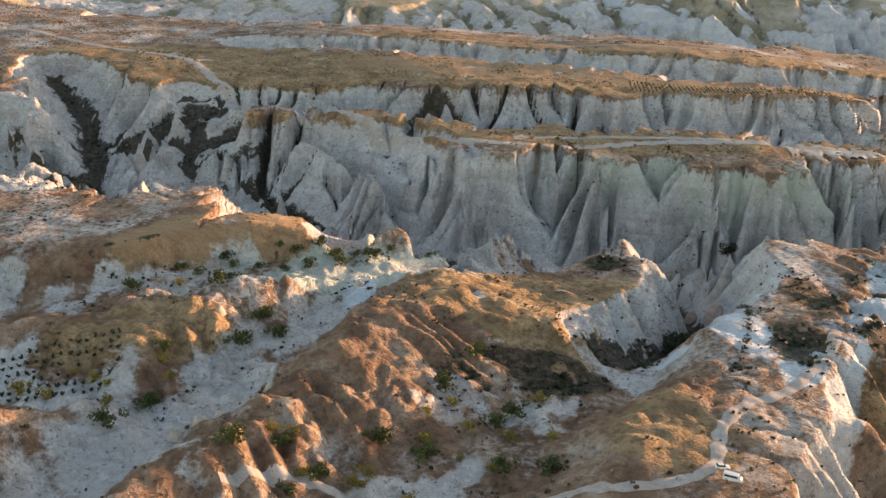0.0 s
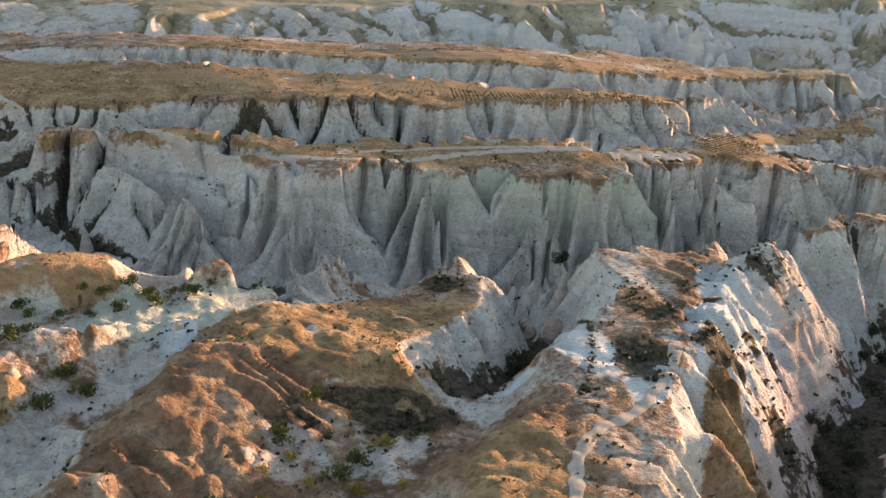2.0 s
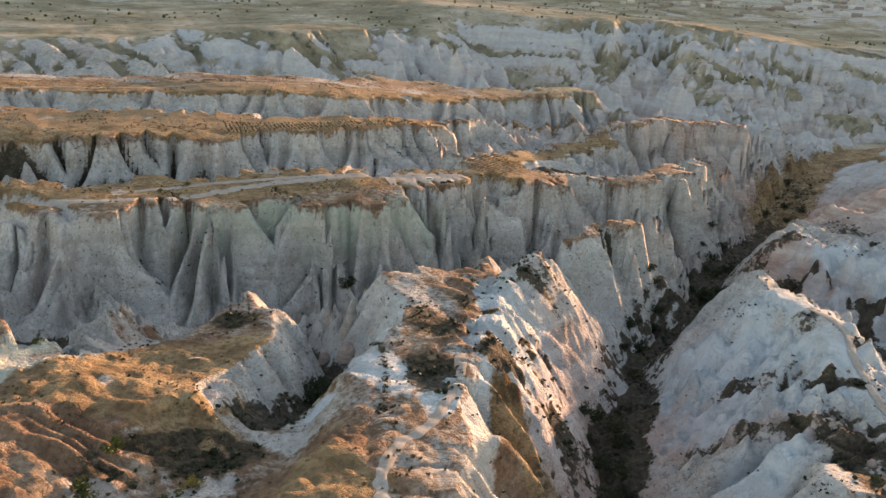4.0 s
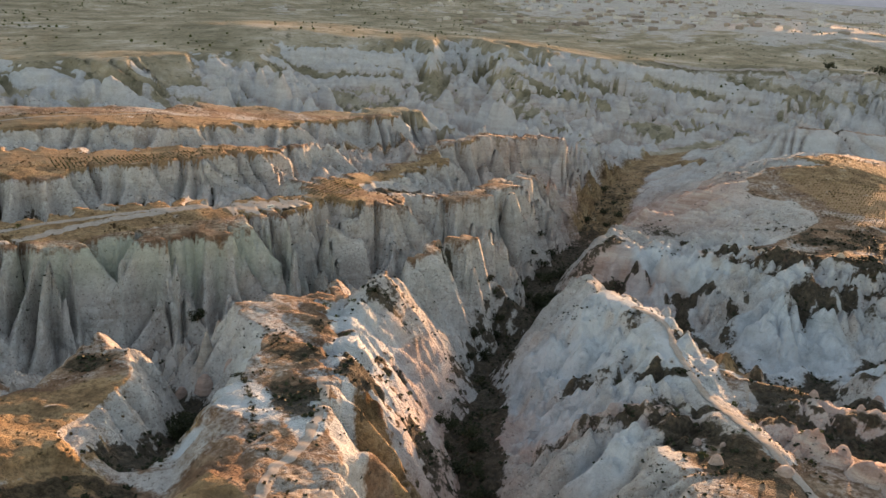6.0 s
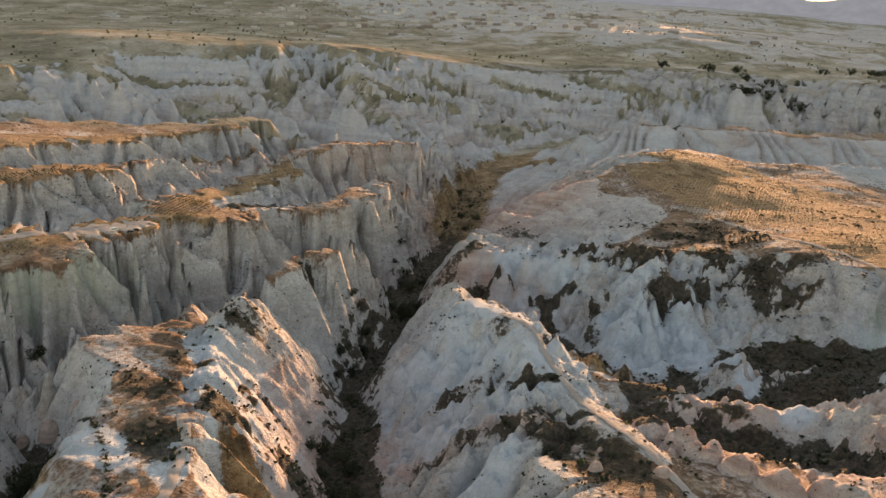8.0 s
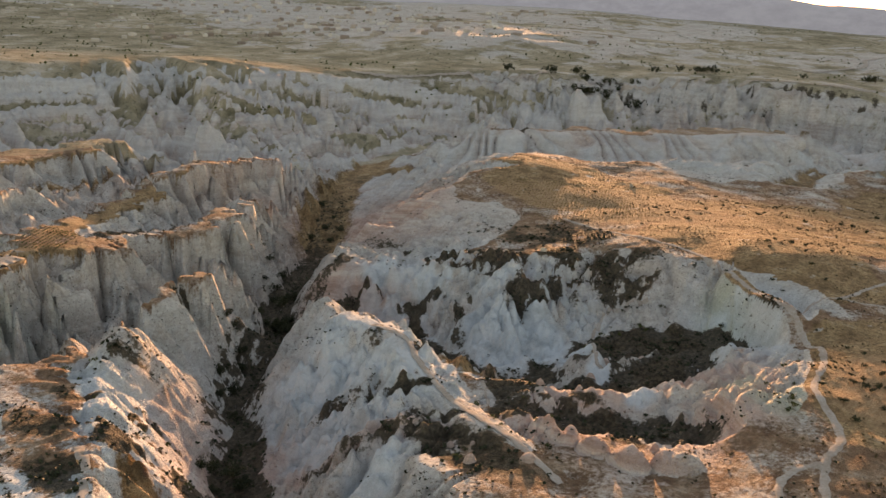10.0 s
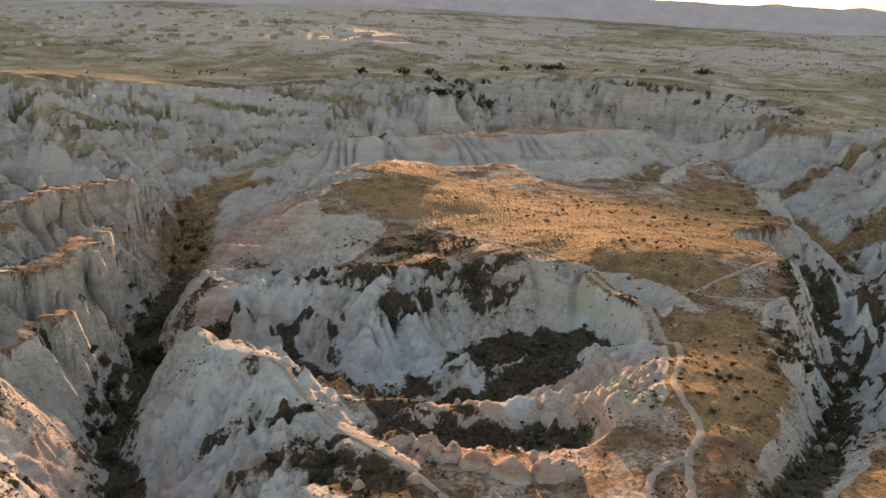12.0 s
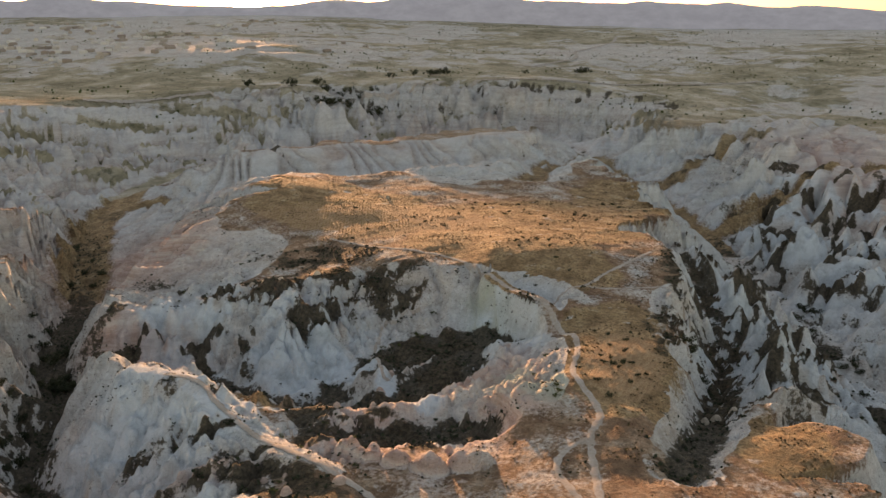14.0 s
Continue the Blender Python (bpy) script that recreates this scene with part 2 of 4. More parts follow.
def level_of_tops(x, y):
    total, weight = 0.0, 0.0
    for px, py, pz in TOPS + FAR_TOPS:
        w = (x - px) ** 2 + (y - py) ** 2 + 60
        w = 1 / (w * np.sqrt(w))
        total, weight = total + w * pz, weight + w
    far = np.hypot(x - 5, y - 90)
    return total / weight + (30 + 34 * (1 - smooth(np.degrees(np.arctan2(x - 5, y - 90)), 50, 78))) * smooth(far, 1150, 2300) + smooth(far, 500, 1200) * 7 * cloud(x, y, 260, 3, 14)


def land(x, y):
    """Height of the ground; how far up a valley's wall it lies (1: on the tops), how far out on a rib, and the way from a valley floor."""
    bx = x + 3.0 * cloud(x, y, 24, 3, 5)
    by = y + 3.0 * cloud(x, y, 24, 3, 9)
    far = np.hypot(x - 5, y - 90)
    top = level_of_tops(x, y) + 1.6 * cloud(x, y, 45, 4, 2) 
    z = top.copy()
    up, out, low = np.ones_like(x), np.full(x.shape, 0.5, np.float32), np.full(x.shape, 99.0, np.float32)
    for k, (name, (line, half, spread, *calm)) in enumerate(VALLEYS.items()):
        bold = calm[0] if calm else 1.0
        pts = np.array(line)
        room = pts[:, 3:].max() + half + 8
        m = (x > pts[:, 0].min() - room) & (x < pts[:, 0].max() + room) & (y > pts[:, 1].min() - room) & (y < pts[:, 1].max() + room)
        d, s, side, (fz, left, right) = along(bx[m], by[m], line)
        wide = np.where(side > 0, left, right)
        wide = wide * (1 + 0.25 * grain(s, side * 50, 22, 60 + k)) * (1 + 0.5 * smooth(wide, 50, 90) * grain(s, side * 90, 55, 61 + k))
        t = np.clip((d - half) / wide, 0, 1.0)
        bend = s + 60 * side + wide * t * (0.2 * grain(bx[m], by[m], spread * 1.6, 80 + k) + 0.75 * grain(s, side * 30, spread * 2.6, 81 + k))
        run = s / (spread * 3.1) + 0.4 * grain(s, side * 40, spread * 5, 82 + k) + 0.25 * side
        fan = 2 * (run - np.floor(run)) - 1
        crag = 1 - np.abs(fan)
        fanned = np.where((side > 0) & (s > 210), 1.0, 0.0) if name == "gorge" else float(name in FANNED)
        lean = fanned * np.sign(fan) * np.minimum(wide, 45) * 0.75 * (1 - t)
        bend = bend - lean * smooth(np.abs(fan), 0.0, 0.2)
        wide = wide * (1 + 0.32 * fanned * (0.5 - crag) * (wide < 100))
        rib = 0.85 * flutes(bend, spread, 3 + k) + 0.2 * flutes(bend + 3.1 + 2 * t, spread * 0.41, 40 + k)
        t = np.clip((d - half * (0.6 + 0.8 * (1 - rib))) / (wide * (1.22 - 0.44 * rib)), 0, 1.0)
        worn = 0.0
        if name in ("hill_gully", "basin", "mid_valley", "north_east_gully", "small_gulch", "south_gully", "south_exit", "near_floor", "front_floor"):
            worn = 0.82
        elif name == "gorge":
            worn = np.where(side > 0, 0.6 * (s < 210), 0.75)
        even = np.clip((d - half) / wide, 0, 1.0)
        t = t + np.maximum(worn, (1 - bold) * 1.0) * (even - t)
        spur = np.maximum(rib, 1e-4) ** (0.8 + 1.5 * t * t)
        convex, concave = 1 - (1 - t) ** (1.4 - 0.4 * smooth(wide, 40, 100)), t ** (5.0 - 1.5 * fanned)
        share = concave + (convex - concave) * spur * (0.3 + 0.7 * smooth(t, 0.0, 0.15))
        broad = smooth(wide, 75, 130)
        px, py = bx[m] + 7 * grain(x[m], y[m], 40, 66), by[m] + 7 * grain(x[m], y[m], 40, 67)
        finger = np.abs(grain(s + 0.6 * d + 0.3 * px, d * 0.42, 30, 68 + k)) + 0.7 * np.abs(grain(s - 0.5 * d + 0.3 * py, d * 0.5, 13, 69 + k)) + 0.3 * np.abs(grain(px, py, 6, 79))
        ease = np.clip((d - half) / wide, 0, 1)
        gentle = ease + 1.05 * (finger - 0.6) * smooth(ease, 0, 0.1) * (1 - ease) ** 0.7
        share = share + broad * (gentle - share)
        t, rib = t + broad * (ease - t), rib + broad * (smooth(finger, 0.15, 0.75) - rib)
        share = share + worn * (smooth(t + 0.34 * (rib - 0.5) * np.sqrt(t * (1 - t)), -0.12, 1.05) - share)
        share = share * bold + (1 - bold) * smooth(t + 0.12 * (rib - 0.5) * np.sqrt(t * (1 - t)), 0, 1)
        wall = fz + (top[m] - fz) * share + 0.5 * cloud(x[m], y[m], 5, 2, 30) * (t > 0)
        lower = (wall < z[m]) & (t < 1)
        z[m] = np.where(lower, wall, z[m])
        up[m] = np.where(lower, t if bold == 1 else 1 - 0.025 * (1 - t), up[m])
        out[m] = np.where(lower, rib, out[m])
        low[m] = np.minimum(low[m], np.where(bold < 1, 99, d - half))
    still = np.ones_like(x)
    for k, (line, steep, hump) in enumerate(CRESTS.values()):
        pts = np.array(line)
        m = (x > pts[:, 0].min() - 40) & (x < pts[:, 0].max() + 40) & (y > pts[:, 1].min() - 40) & (y < pts[:, 1].max() + 40)
        d, s, side, (cz,) = along(bx[m], by[m], line)
        lump = np.sqrt(np.maximum(0, 1 - (2 * (s / 8.5 + 0.4 * grain(s, s * 0 + k, 9, 50 + k) - np.floor(s / 8.5 + 0.4 * grain(s, s * 0 + k, 9, 50 + k))) - 1) ** 2))
        crest = cz + hump * (lump - 0.75) - steep * np.maximum(np.sqrt(d * d + 2.0) - 1.4 - 0.3 * hump * lump, 0) - 0.012 * d * d
        above = crest > z[m]
        if hump == 1.0:
            still[m] = smooth(d, 1.5, 6)
        z[m] = np.maximum(z[m], crest)
        up[m] = np.where(above, np.minimum(up[m], 0.8 if hump > 1 else 0.9), up[m])
        out[m] = np.where(above, 0.8, out[m])
    for cx, cy, rx, ry, turn, high, size in BADLANDS:
        room = 1.5 * max(rx, ry)
        m = (abs(x - cx) < room) & (abs(y - cy) < room)
        c, s = math.cos(radians(turn)), math.sin(radians(turn))
        u, v = ((x[m] - cx) * c + (y[m] - cy) * s) / rx, ((y[m] - cy) * c - (x[m] - cx) * s) / ry
        share = smooth(-np.hypot(u, v) - 0.5 * cloud(x[m], y[m], 60, 4, 8), -1.2, -0.6)
        wx, wy = x[m] + 0.4 * size * grain(x[m], y[m], size * 1.7, 61), y[m] + 0.4 * size * grain(x[m], y[m], size * 1.7, 62)
        ridge = (1 - np.abs(grain(wx, wy, size, 63)) * 1.6) * 0.62 + (1 - np.abs(grain(wx, wy, size * 0.42, 64)) * 1.6) * 0.28 + (1 - np.abs(grain(wx, wy, size * 0.2, 65)) * 1.6) * 0.1
        spiny = 0.5 if size > 45 else 0.0
        ridge = spiny * ridge + (1 - spiny) * (0.42 + 0.62 * np.abs(grain(wx, wy, size * 0.8, 63)) + 0.42 * np.abs(grain(wx, wy, size * 0.42, 64)) + 0.2 * np.abs(grain(wx, wy, size * 0.2, 65)))
        z[m] += share * high * (ridge - 0.75)
        if high >= 5:
            up[m] = np.minimum(up[m], 1 - share * (0.8 if size < 45 else 0.0))
            out[m] = np.where(share > 0.5, 0.75 * smooth(ridge, 0.35, 0.95), out[m])
    d, s, side, more = along(x, y, RIM_PATH)
    shelf = 1 - smooth(d, 2.0, 7.0)
    z = z + shelf * (top - z)
    up = up + shelf * (1 - up)
    d, s, side, (cz,) = along(x, y, CRESTS["hill_ridge"][0][1:])
    bench = (1 - smooth(d, 0.5, 10.0)) ** 1.3
    z = z + bench * (cz + 0.4 - z)
    rough = smooth(1 - up, 0.02, 0.2) * (1 - smooth(bench, 0.75, 0.95)) * (1 - 0.75 * smooth(np.hypot(x - 5, y - 90), 330, 470))
    for cx, cy, rx, ry in ((148, 238, 34, 52), (232, 272, 50, 64), (420, 110, 180, 70)):
        m = (abs(x - cx) < 1.3 * rx) & (abs(y - cy) < 1.3 * ry)
        px, py = x[m] + 2 * grain(x[m], y[m], 9, 77), y[m] + 2 * grain(x[m], y[m], 9, 78)
        swell = np.abs(grain(px + 0.5 * py, py - 0.3 * px, 8.5, 74)) + 0.75 * np.abs(grain(px, py, 4.4, 75)) + 0.4 * np.abs(grain(px, py, 2.4, 76))
        z[m] += 4.6 * (swell - 0.6) * smooth(-np.hypot((x[m] - cx) / rx, (y[m] - cy) / ry), -1.2, -0.8) * rough[m] * still[m] * smooth(low[m], 1, 7)
    m = (abs(x + 5) < 75) & (abs(y - 225) < 48)
    z[m] += 1.5 * (np.abs(grain(x[m] + 0.4 * y[m], y[m], 10, 85)) + 0.6 * np.abs(grain(x[m], y[m], 4.5, 86)) - 0.5) * smooth(-np.hypot((x[m] + 5) / 75, (y[m] - 225) / 48), -1.0, -0.7)
    knobs = np.abs(grain(x, y, 7, 71)) + 0.5 * np.abs(grain(x, y, 3.2, 72))
    z = z + rough * (1.6 * knobs + 0.5 * np.abs(grain(x, y, 1.7, 73)) - 0.9) + 0.35 * cloud(x, y, 6, 3, 21)
    return z, up, out, low


# ---- the ground as one sheet: rings round the plan's middle, finer where the camera passes ----
CX, CY = 5.0, 90.0
dense = np.arange(-38.0, 97.0, 0.10)
head = np.concatenate([dense, np.arange(97.0, 322.0, 3.0)])
rings = [0.5, 10, 20, 30, 40, 48]
while rings[-1] < 2235:
    r = rings[-1]
    rings.append(r + max(0.4, r * (0.0039 if r < 760 else 0.012)))
rings = np.array(rings)
HA, RR = np.meshgrid(np.radians(head).astype(np.float32), rings.astype(np.float32))
GX, GY = CX + RR * np.sin(HA), CY + RR * np.cos(HA)
GZ, GUP, GOUT, GLOW = land(GX, GY)
NR, NH = GX.shape


def ground_at(x, y):
    """Level of the ground sheet in plan units."""
    h = math.degrees(math.atan2(x - CX, y - CY))
    h = h if h >= head[0] else h + 360
    j = min(int(np.searchsorted(head, h)) - 1, NH - 2)
    r = math.hypot(x - CX, y - CY)
    i = min(max(int(np.searchsorted(rings, r)) - 1, 0), NR - 2)
    u, v = (h - head[j]) / (head[j + 1] - head[j]), (r - rings[i]) / (rings[i + 1] - rings[i])
    return float((GZ[i, j] * (1 - u) + GZ[i, j + 1] * u) * (1 - v) + (GZ[i + 1, j] * (1 - u) + GZ[i + 1, j + 1] * u) * v)


idx = np.arange(NR * NH).reshape(NR, NH)
nxt = np.roll(idx, -1, axis=1)
quads = np.stack([idx[:-1], idx[1:], nxt[1:], nxt[:-1]], -1).reshape(-1, 4)
me = bpy.data.meshes.new("ground")
me.vertices.add(NR * NH)
me.vertices.foreach_set("co", (np.stack([GX, GY, GZ], -1) * U).astype(np.float32).ravel())
me.loops.add(quads.size)
me.loops.foreach_set("vertex_index", quads.astype(np.int32).ravel())
me.polygons.add(len(quads))
me.polygons.foreach_set("loop_start", np.arange(0, quads.size, 4, dtype=np.int32))
me.polygons.foreach_set("use_smooth", np.ones(len(quads), bool))
me.update(calc_edges=True)
ground = tagged(new("ground", me), "pale eroded tuff badlands with dry grass tops", "ground", kind="structure")

# ---- what covers the ground: shares kept on the sheet's points ----
def patches(x, y, ovals, soft=0.35):
    """1 inside uneven oval patches (middle, half axes, turn), 0 outside."""
    out = np.zeros(x.shape, np.float32)
    for cx, cy, rx, ry, turn in ovals:
        room = 1.7 * max(rx, ry)
        m = (abs(x - cx) < room) & (abs(y - cy) < room)
        px, py = x[m], y[m]
        c, s = math.cos(radians(turn)), math.sin(radians(turn))
        u, v = ((px - cx) * c + (py - cy) * s) / rx, ((py - cy) * c - (px - cx) * s) / ry
        r = np.hypot(u, v) + 0.35 * cloud(px, py, max(6, 0.6 * min(rx, ry)), 3, int(abs(cx)) % 50)
        out[m] = np.maximum(out[m], smooth(-r, -1 - soft, -1 + soft))
    return out


# bright bare tuff, worn smooth
WHITES = [(226, 249, 8, 15, -30), (221, 231, 7, 5, 0), (212, 216, 9, 3.5, 35), (190, 190, 5, 4, 0), (54, 243, 6, 12, 10), (62, 232, 4, 9, -20), (42, 240, 3, 2, 0), (150, 262, 9, 20, 20), (133, 240, 9, 17, 20), (215, 258, 9, 20, -30),
          (226, 318, 9, 12, 20), (228, 246, 6, 9, -20), (120, 214, 10, 7, 30), (-18, 246, 3, 6, 0)]
# level floors of pale silt
PALES = [(-22, 252, 27, 7, 25), (-31, 213, 8, 9, 10), (-38, 186, 9, 5, 0), (-43, 200, 9, 5, 10), (-24, 230, 12, 2.5, 35)]
# dark low scrub and heath
SCRUBS = [(235, 119, 16, 7, 5), (290, 126, 26, 8, 10), (350, 142, 22, 9, 25), (247, 223, 17, 12, -20), (251, 210, 10, 8, 10), (226, 205, 17, 7, 10), (206, 208, 12, 6, -30), (173, 190, 6, 15, -30), (134, 200, 7, 20, -8), (277, 250, 12, 17, -30), (238, 262, 9, 8, 0),
          (252, 288, 12, 9, -20), (44, 248, 4, 8, 10), (30, 277, 6, 4, 0), (292, 300, 14, 14, 0), (266, 262, 14, 9, 0), (88, 240, 5, 16, -20), (96, 262, 6, 14, -25), (70, 262, 6, 9, -20), (65, 241, 5, 7, 0), (285, 283, 24, 10, 10), (18, 226, 15, 6, 15), (-26, 242, 5, 4, 30), (62, 240, 4, 9, -10), (84, 274, 6, 5, 0), (-60, 247, 18, 2.2, 30), 
          (330, 138, 44, 18, 20), (410, 148, 50, 20, 22), (262, 132, 34, 14, 20), (305, 100, 50, 14, 15), (232, 112, 12, 10, 0),
          (250, 300, 12, 8, 0)]
# gullies overgrown between the ribs
THICKETS = [(-100, 335, 55, 40, 0), (0, 398, 130, 13, 4), (290, 275, 40, 40, 0), (330, 125, 80, 25, 20), (110, 330, 30, 10, 0)]
# bare rock and bushes in small patches
PATCHY = [(270, 285, 46, 36, -20), (150, 225, 30, 40, 0), (330, 115, 90, 34, 18), (520, 100, 160, 60, 20), (85, 262, 22, 44, -25), (225, 300, 40, 50, 0)]
# dry grass and stubble
GRASSES = [(203, 103, 18, 7, 5), (-48, 219, 12, 8, 20), (10, 243, 20, 9, 0), (30, 256, 10, 6, 20), (38, 205, 6, 12, -10), (77, 238, 3.5, 10, -15), (246, 160, 22, 9, 30), (20, 362, 120, 14, 6), (-120, 405, 70, 40, 0), (20, 432, 130, 24, 3), (40, 492, 120, 17, 3), (178, 418, 60, 11, 32), (170, 515, 60, 11, 15),
           (-50, 256, 24, 7, 30), (12, 258, 26, 9, 10), (-55, 214, 11, 6, 20), (18, 238, 9, 12, 0), (38, 203, 9, 9, 0), (375, 335, 42, 70, -25), (380, 235, 70, 55, 0),
           (305, 200, 34, 30, 0), (236, 148, 46, 18, 15), (206, 124, 16, 9, 10), (200, 98, 18, 12, 10), (570, 325, 60, 34, 0), (81, 228, 6, 14, -15), (173, 241, 6, 16, -22), (45, 250, 4, 12, -30),
           (480, 215, 60, 30, 20)]
# brown soil and dead grass over the rock
SOILS = [(168, 126, 20, 9, 10), (-12, 208, 12, 14, 0), (12, 205, 16, 10, 0), (-62, 247, 20, 3.5, 30), (-50, 216, 14, 10, 20), (-6, 218, 20, 26, 0), (-68, 230, 16, 6, 25), (20, 215, 20, 24, 0), (10, 190, 24, 12, 0), (81, 223, 7, 13, -15), (173, 241, 5, 15, -22), (12, 260, 26, 10, 8), (45, 250, 4, 12, -30),
         (240, 140, 40, 14, 10), (215, 96, 22, 10, 10)]
# ploughed and mown fields
FIELDS = [(-50, 256, 23, 6, 30), (345, 310, 40, 60, 30), (0, 440, 70, 16, 4), (120, 385, 15, 8, 40), (-30, 375, 60, 7, 6), (225, 144, 26, 11, 10),
          (100, 432, 60, 10, 4), (60, 495, 60, 9, 4)]
WHITE, SCRUB = patches(GX, GY, WHITES), patches(GX, GY, SCRUBS)
SLOPE = np.hypot(np.gradient(GZ, axis=0) / np.gradient(RR, axis=0), np.gradient(GZ, axis=1) / (RR * np.gradient(HA, axis=1)))
SCRUB = SCRUB * (1 - smooth(SLOPE + 0.4 * cloud(GX, GY, 6, 3, 95), 0.85, 1.25))
THICKET, GRASS, FIELD = patches(GX, GY, THICKETS, 0.6), patches(GX, GY, GRASSES, 0.25), patches(GX, GY, FIELDS, 0.12)
FARNESS = np.hypot(GX - CX, GY - CY)
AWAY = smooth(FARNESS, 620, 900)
WALL = smooth(1 - GUP + 0.04 * cloud(GX, GY, 9, 3, 90), 0.0, 0.035 + 0.1 * THICKET)
MIXED = 0.40 + 0.55 * cloud(GX, GY, 16, 4, 92) - 0.2 * smooth(-GY, -240, -215) * smooth(-GX, -60, -20)
ROCK = np.maximum(WALL, MIXED * (1 - GRASS))
ROCK = ROCK * (1 - AWAY) + AWAY * 0.95 * smooth(0.5 * cloud(GX, GY, 60, 5, 91) + 0.16 + 0.16 * smooth(GX, 800, 1000) + 0.9 * cloud(GX, GY, 420, 2, 93) - 0.25 * smooth(GY, 650, 800) * smooth(-GX, -700, -500), 0.05, 0.5)
BEYOND = smooth(FARNESS, 450, 520) * np.maximum(smooth(GY, 510, 550), smooth(FARNESS, 760, 860)) * (1 - smooth(FARNESS, 850, 950))
VEIL = smooth(GOUT + 0.35 * cloud(GX, GY, 30, 4, 94) - 1.05 * GUP + 0.33, 0.0, 0.2)
ROCK = np.maximum(ROCK, WALL * (GUP < 0.9)) * (1 - BEYOND * (1 - VEIL))
ROCK = np.maximum(ROCK * (1 - 0.85 * SCRUB * smooth(0.3 + cloud(GX, GY, 10, 4, 35), -0.05, 0.3)), WHITE)
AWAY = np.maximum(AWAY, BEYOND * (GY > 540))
ROCK = np.maximum(ROCK * (1 - 0.62 * patches(GX, GY, SOILS, 0.4) * smooth(0.3 - cloud(GX, GY, 13, 4, 39), 0.0, 0.25)), WHITE)
GROWTH = smooth(-GLOW + 2.5 * cloud(GX, GY, 8, 3, 33), -5.0, -0.5)
DIP = smooth(0.55 - GOUT + 0.22 * cloud(GX, GY, 14, 3, 34) - 0.38 * (1 - THICKET), 0.0, 0.16) * (GUP < 0.985) * (1 - patches(GX, GY, [(88, 245, 24, 60, -22), (225, 235, 70, 70, 0)], 0.4))
GROWTH = GROWTH * (1 - 0.8 * np.maximum(smooth(GX, 330, 370), smooth(GX, 225, 260) * (GY < 320)) * smooth(0.12 - cloud(GX, GY, 34, 3, 40), 0.0, 0.2))
GROWTH *= (1 - 0.85 * BEYOND) * (1 - 0.8 * smooth(SLOPE + 0.3 * cloud(GX, GY, 6, 3, 96), 1.0, 1.7))
MEADOW = smooth(-GLOW + 9 * cloud(GX, GY, 26, 4, 41), -14, 0) * smooth(GX + GY, 620, 690) * (FARNESS < 760)
ROCK, GROWTH, GRASS = ROCK * (1 - 0.9 * MEADOW), GROWTH * (1 - 0.55 * MEADOW), np.maximum(GRASS, 0.8 * MEADOW)
GROWTH = np.maximum(GROWTH, 0.9 * DIP * (1 - 0.8 * BEYOND))
GROWTH = np.maximum(GROWTH, patches(GX, GY, PATCHY, 0.6) * smooth(cloud(GX, GY, 15, 5, 36), 0.06, 0.2))
GROWTH = np.maximum(GROWTH * (1 - WHITE), SCRUB * smooth(0.25 + cloud(GX, GY, 10, 4, 35), -0.05, 0.3))
HEATH = patches(GX, GY, [(135, 203, 7, 19, -8), (240, 263, 9, 8, 0), (254, 288, 11, 8, -20), (272, 250, 10, 14, -30)], 0.4)
GROWTH = np.maximum(GROWTH, HEATH * smooth(0.3 + cloud(GX, GY, 9, 4, 97), 0.0, 0.3))
BLEACH = patches(GX, GY, [(150, 258, 26, 44, 20), (225, 275, 36, 50, -20), (330, 110, 120, 50, 18), (520, 95, 150, 70, 20), (260, 195, 30, 18, 30), (80, 262, 20, 40, -25)], 0.6)
WHITE = np.maximum(WHITE, 0.9 * BLEACH * smooth(GOUT + 0.5 * cloud(GX, GY, 22, 3, 37), 0.15, 0.5) * smooth(cloud(GX, GY, 40, 2, 38), -0.35, -0.05) * (1 - GROWTH))
PINK = patches(GX, GY, [(190, 165, 26, 12, 10), (155, 182, 12, 24, -10), (226, 180, 18, 10, 20), (185, 200, 20, 9, -40), (212, 194, 14, 8, -30), (290, 400, 40, 60, -40), (660, 90, 140, 60, 20), (100, 250, 14, 40, -20), (128, 250, 9, 40, 10), (205, 318, 16, 26, 20)], 0.5)
PINK = np.maximum(PINK, 0.4 * patches(GX, GY, [(380, 640, 260, 120, -5), (640, 470, 200, 110, -30), (300, 470, 90, 60, 0)], 0.5))
GREEN = patches(GX, GY, [(208, 174, 13, 7, 20), (268, 205, 17, 8, 30), (60, 345, 40, 6, 0), (-25, 262, 26, 5, 30), (200, 158, 10, 8, 20), (-22, 252, 27, 7, 25)], 0.5)
# far rib tops whitened by distance, making up the brightness of missing haze
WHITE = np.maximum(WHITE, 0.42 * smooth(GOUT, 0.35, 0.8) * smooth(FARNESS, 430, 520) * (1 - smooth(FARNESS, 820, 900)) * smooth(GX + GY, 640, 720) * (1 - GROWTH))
PALE = patches(GX, GY, PALES, 0.3)
ROCK = ROCK * (1 - 0.9 * patches(GX, GY, [(244, 158, 20, 7, 32), (77, 232, 4.5, 13, -15), (72, 215, 5, 8, -10), (176, 234, 5, 13, -25)]))
ROCK, GROWTH = np.maximum(ROCK, 0.8 * PALE), GROWTH * (1 - 0.8 * PALE)
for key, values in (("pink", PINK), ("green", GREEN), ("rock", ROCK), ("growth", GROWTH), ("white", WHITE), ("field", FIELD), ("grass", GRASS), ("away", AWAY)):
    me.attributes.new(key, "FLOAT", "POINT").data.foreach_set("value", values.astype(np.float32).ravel())


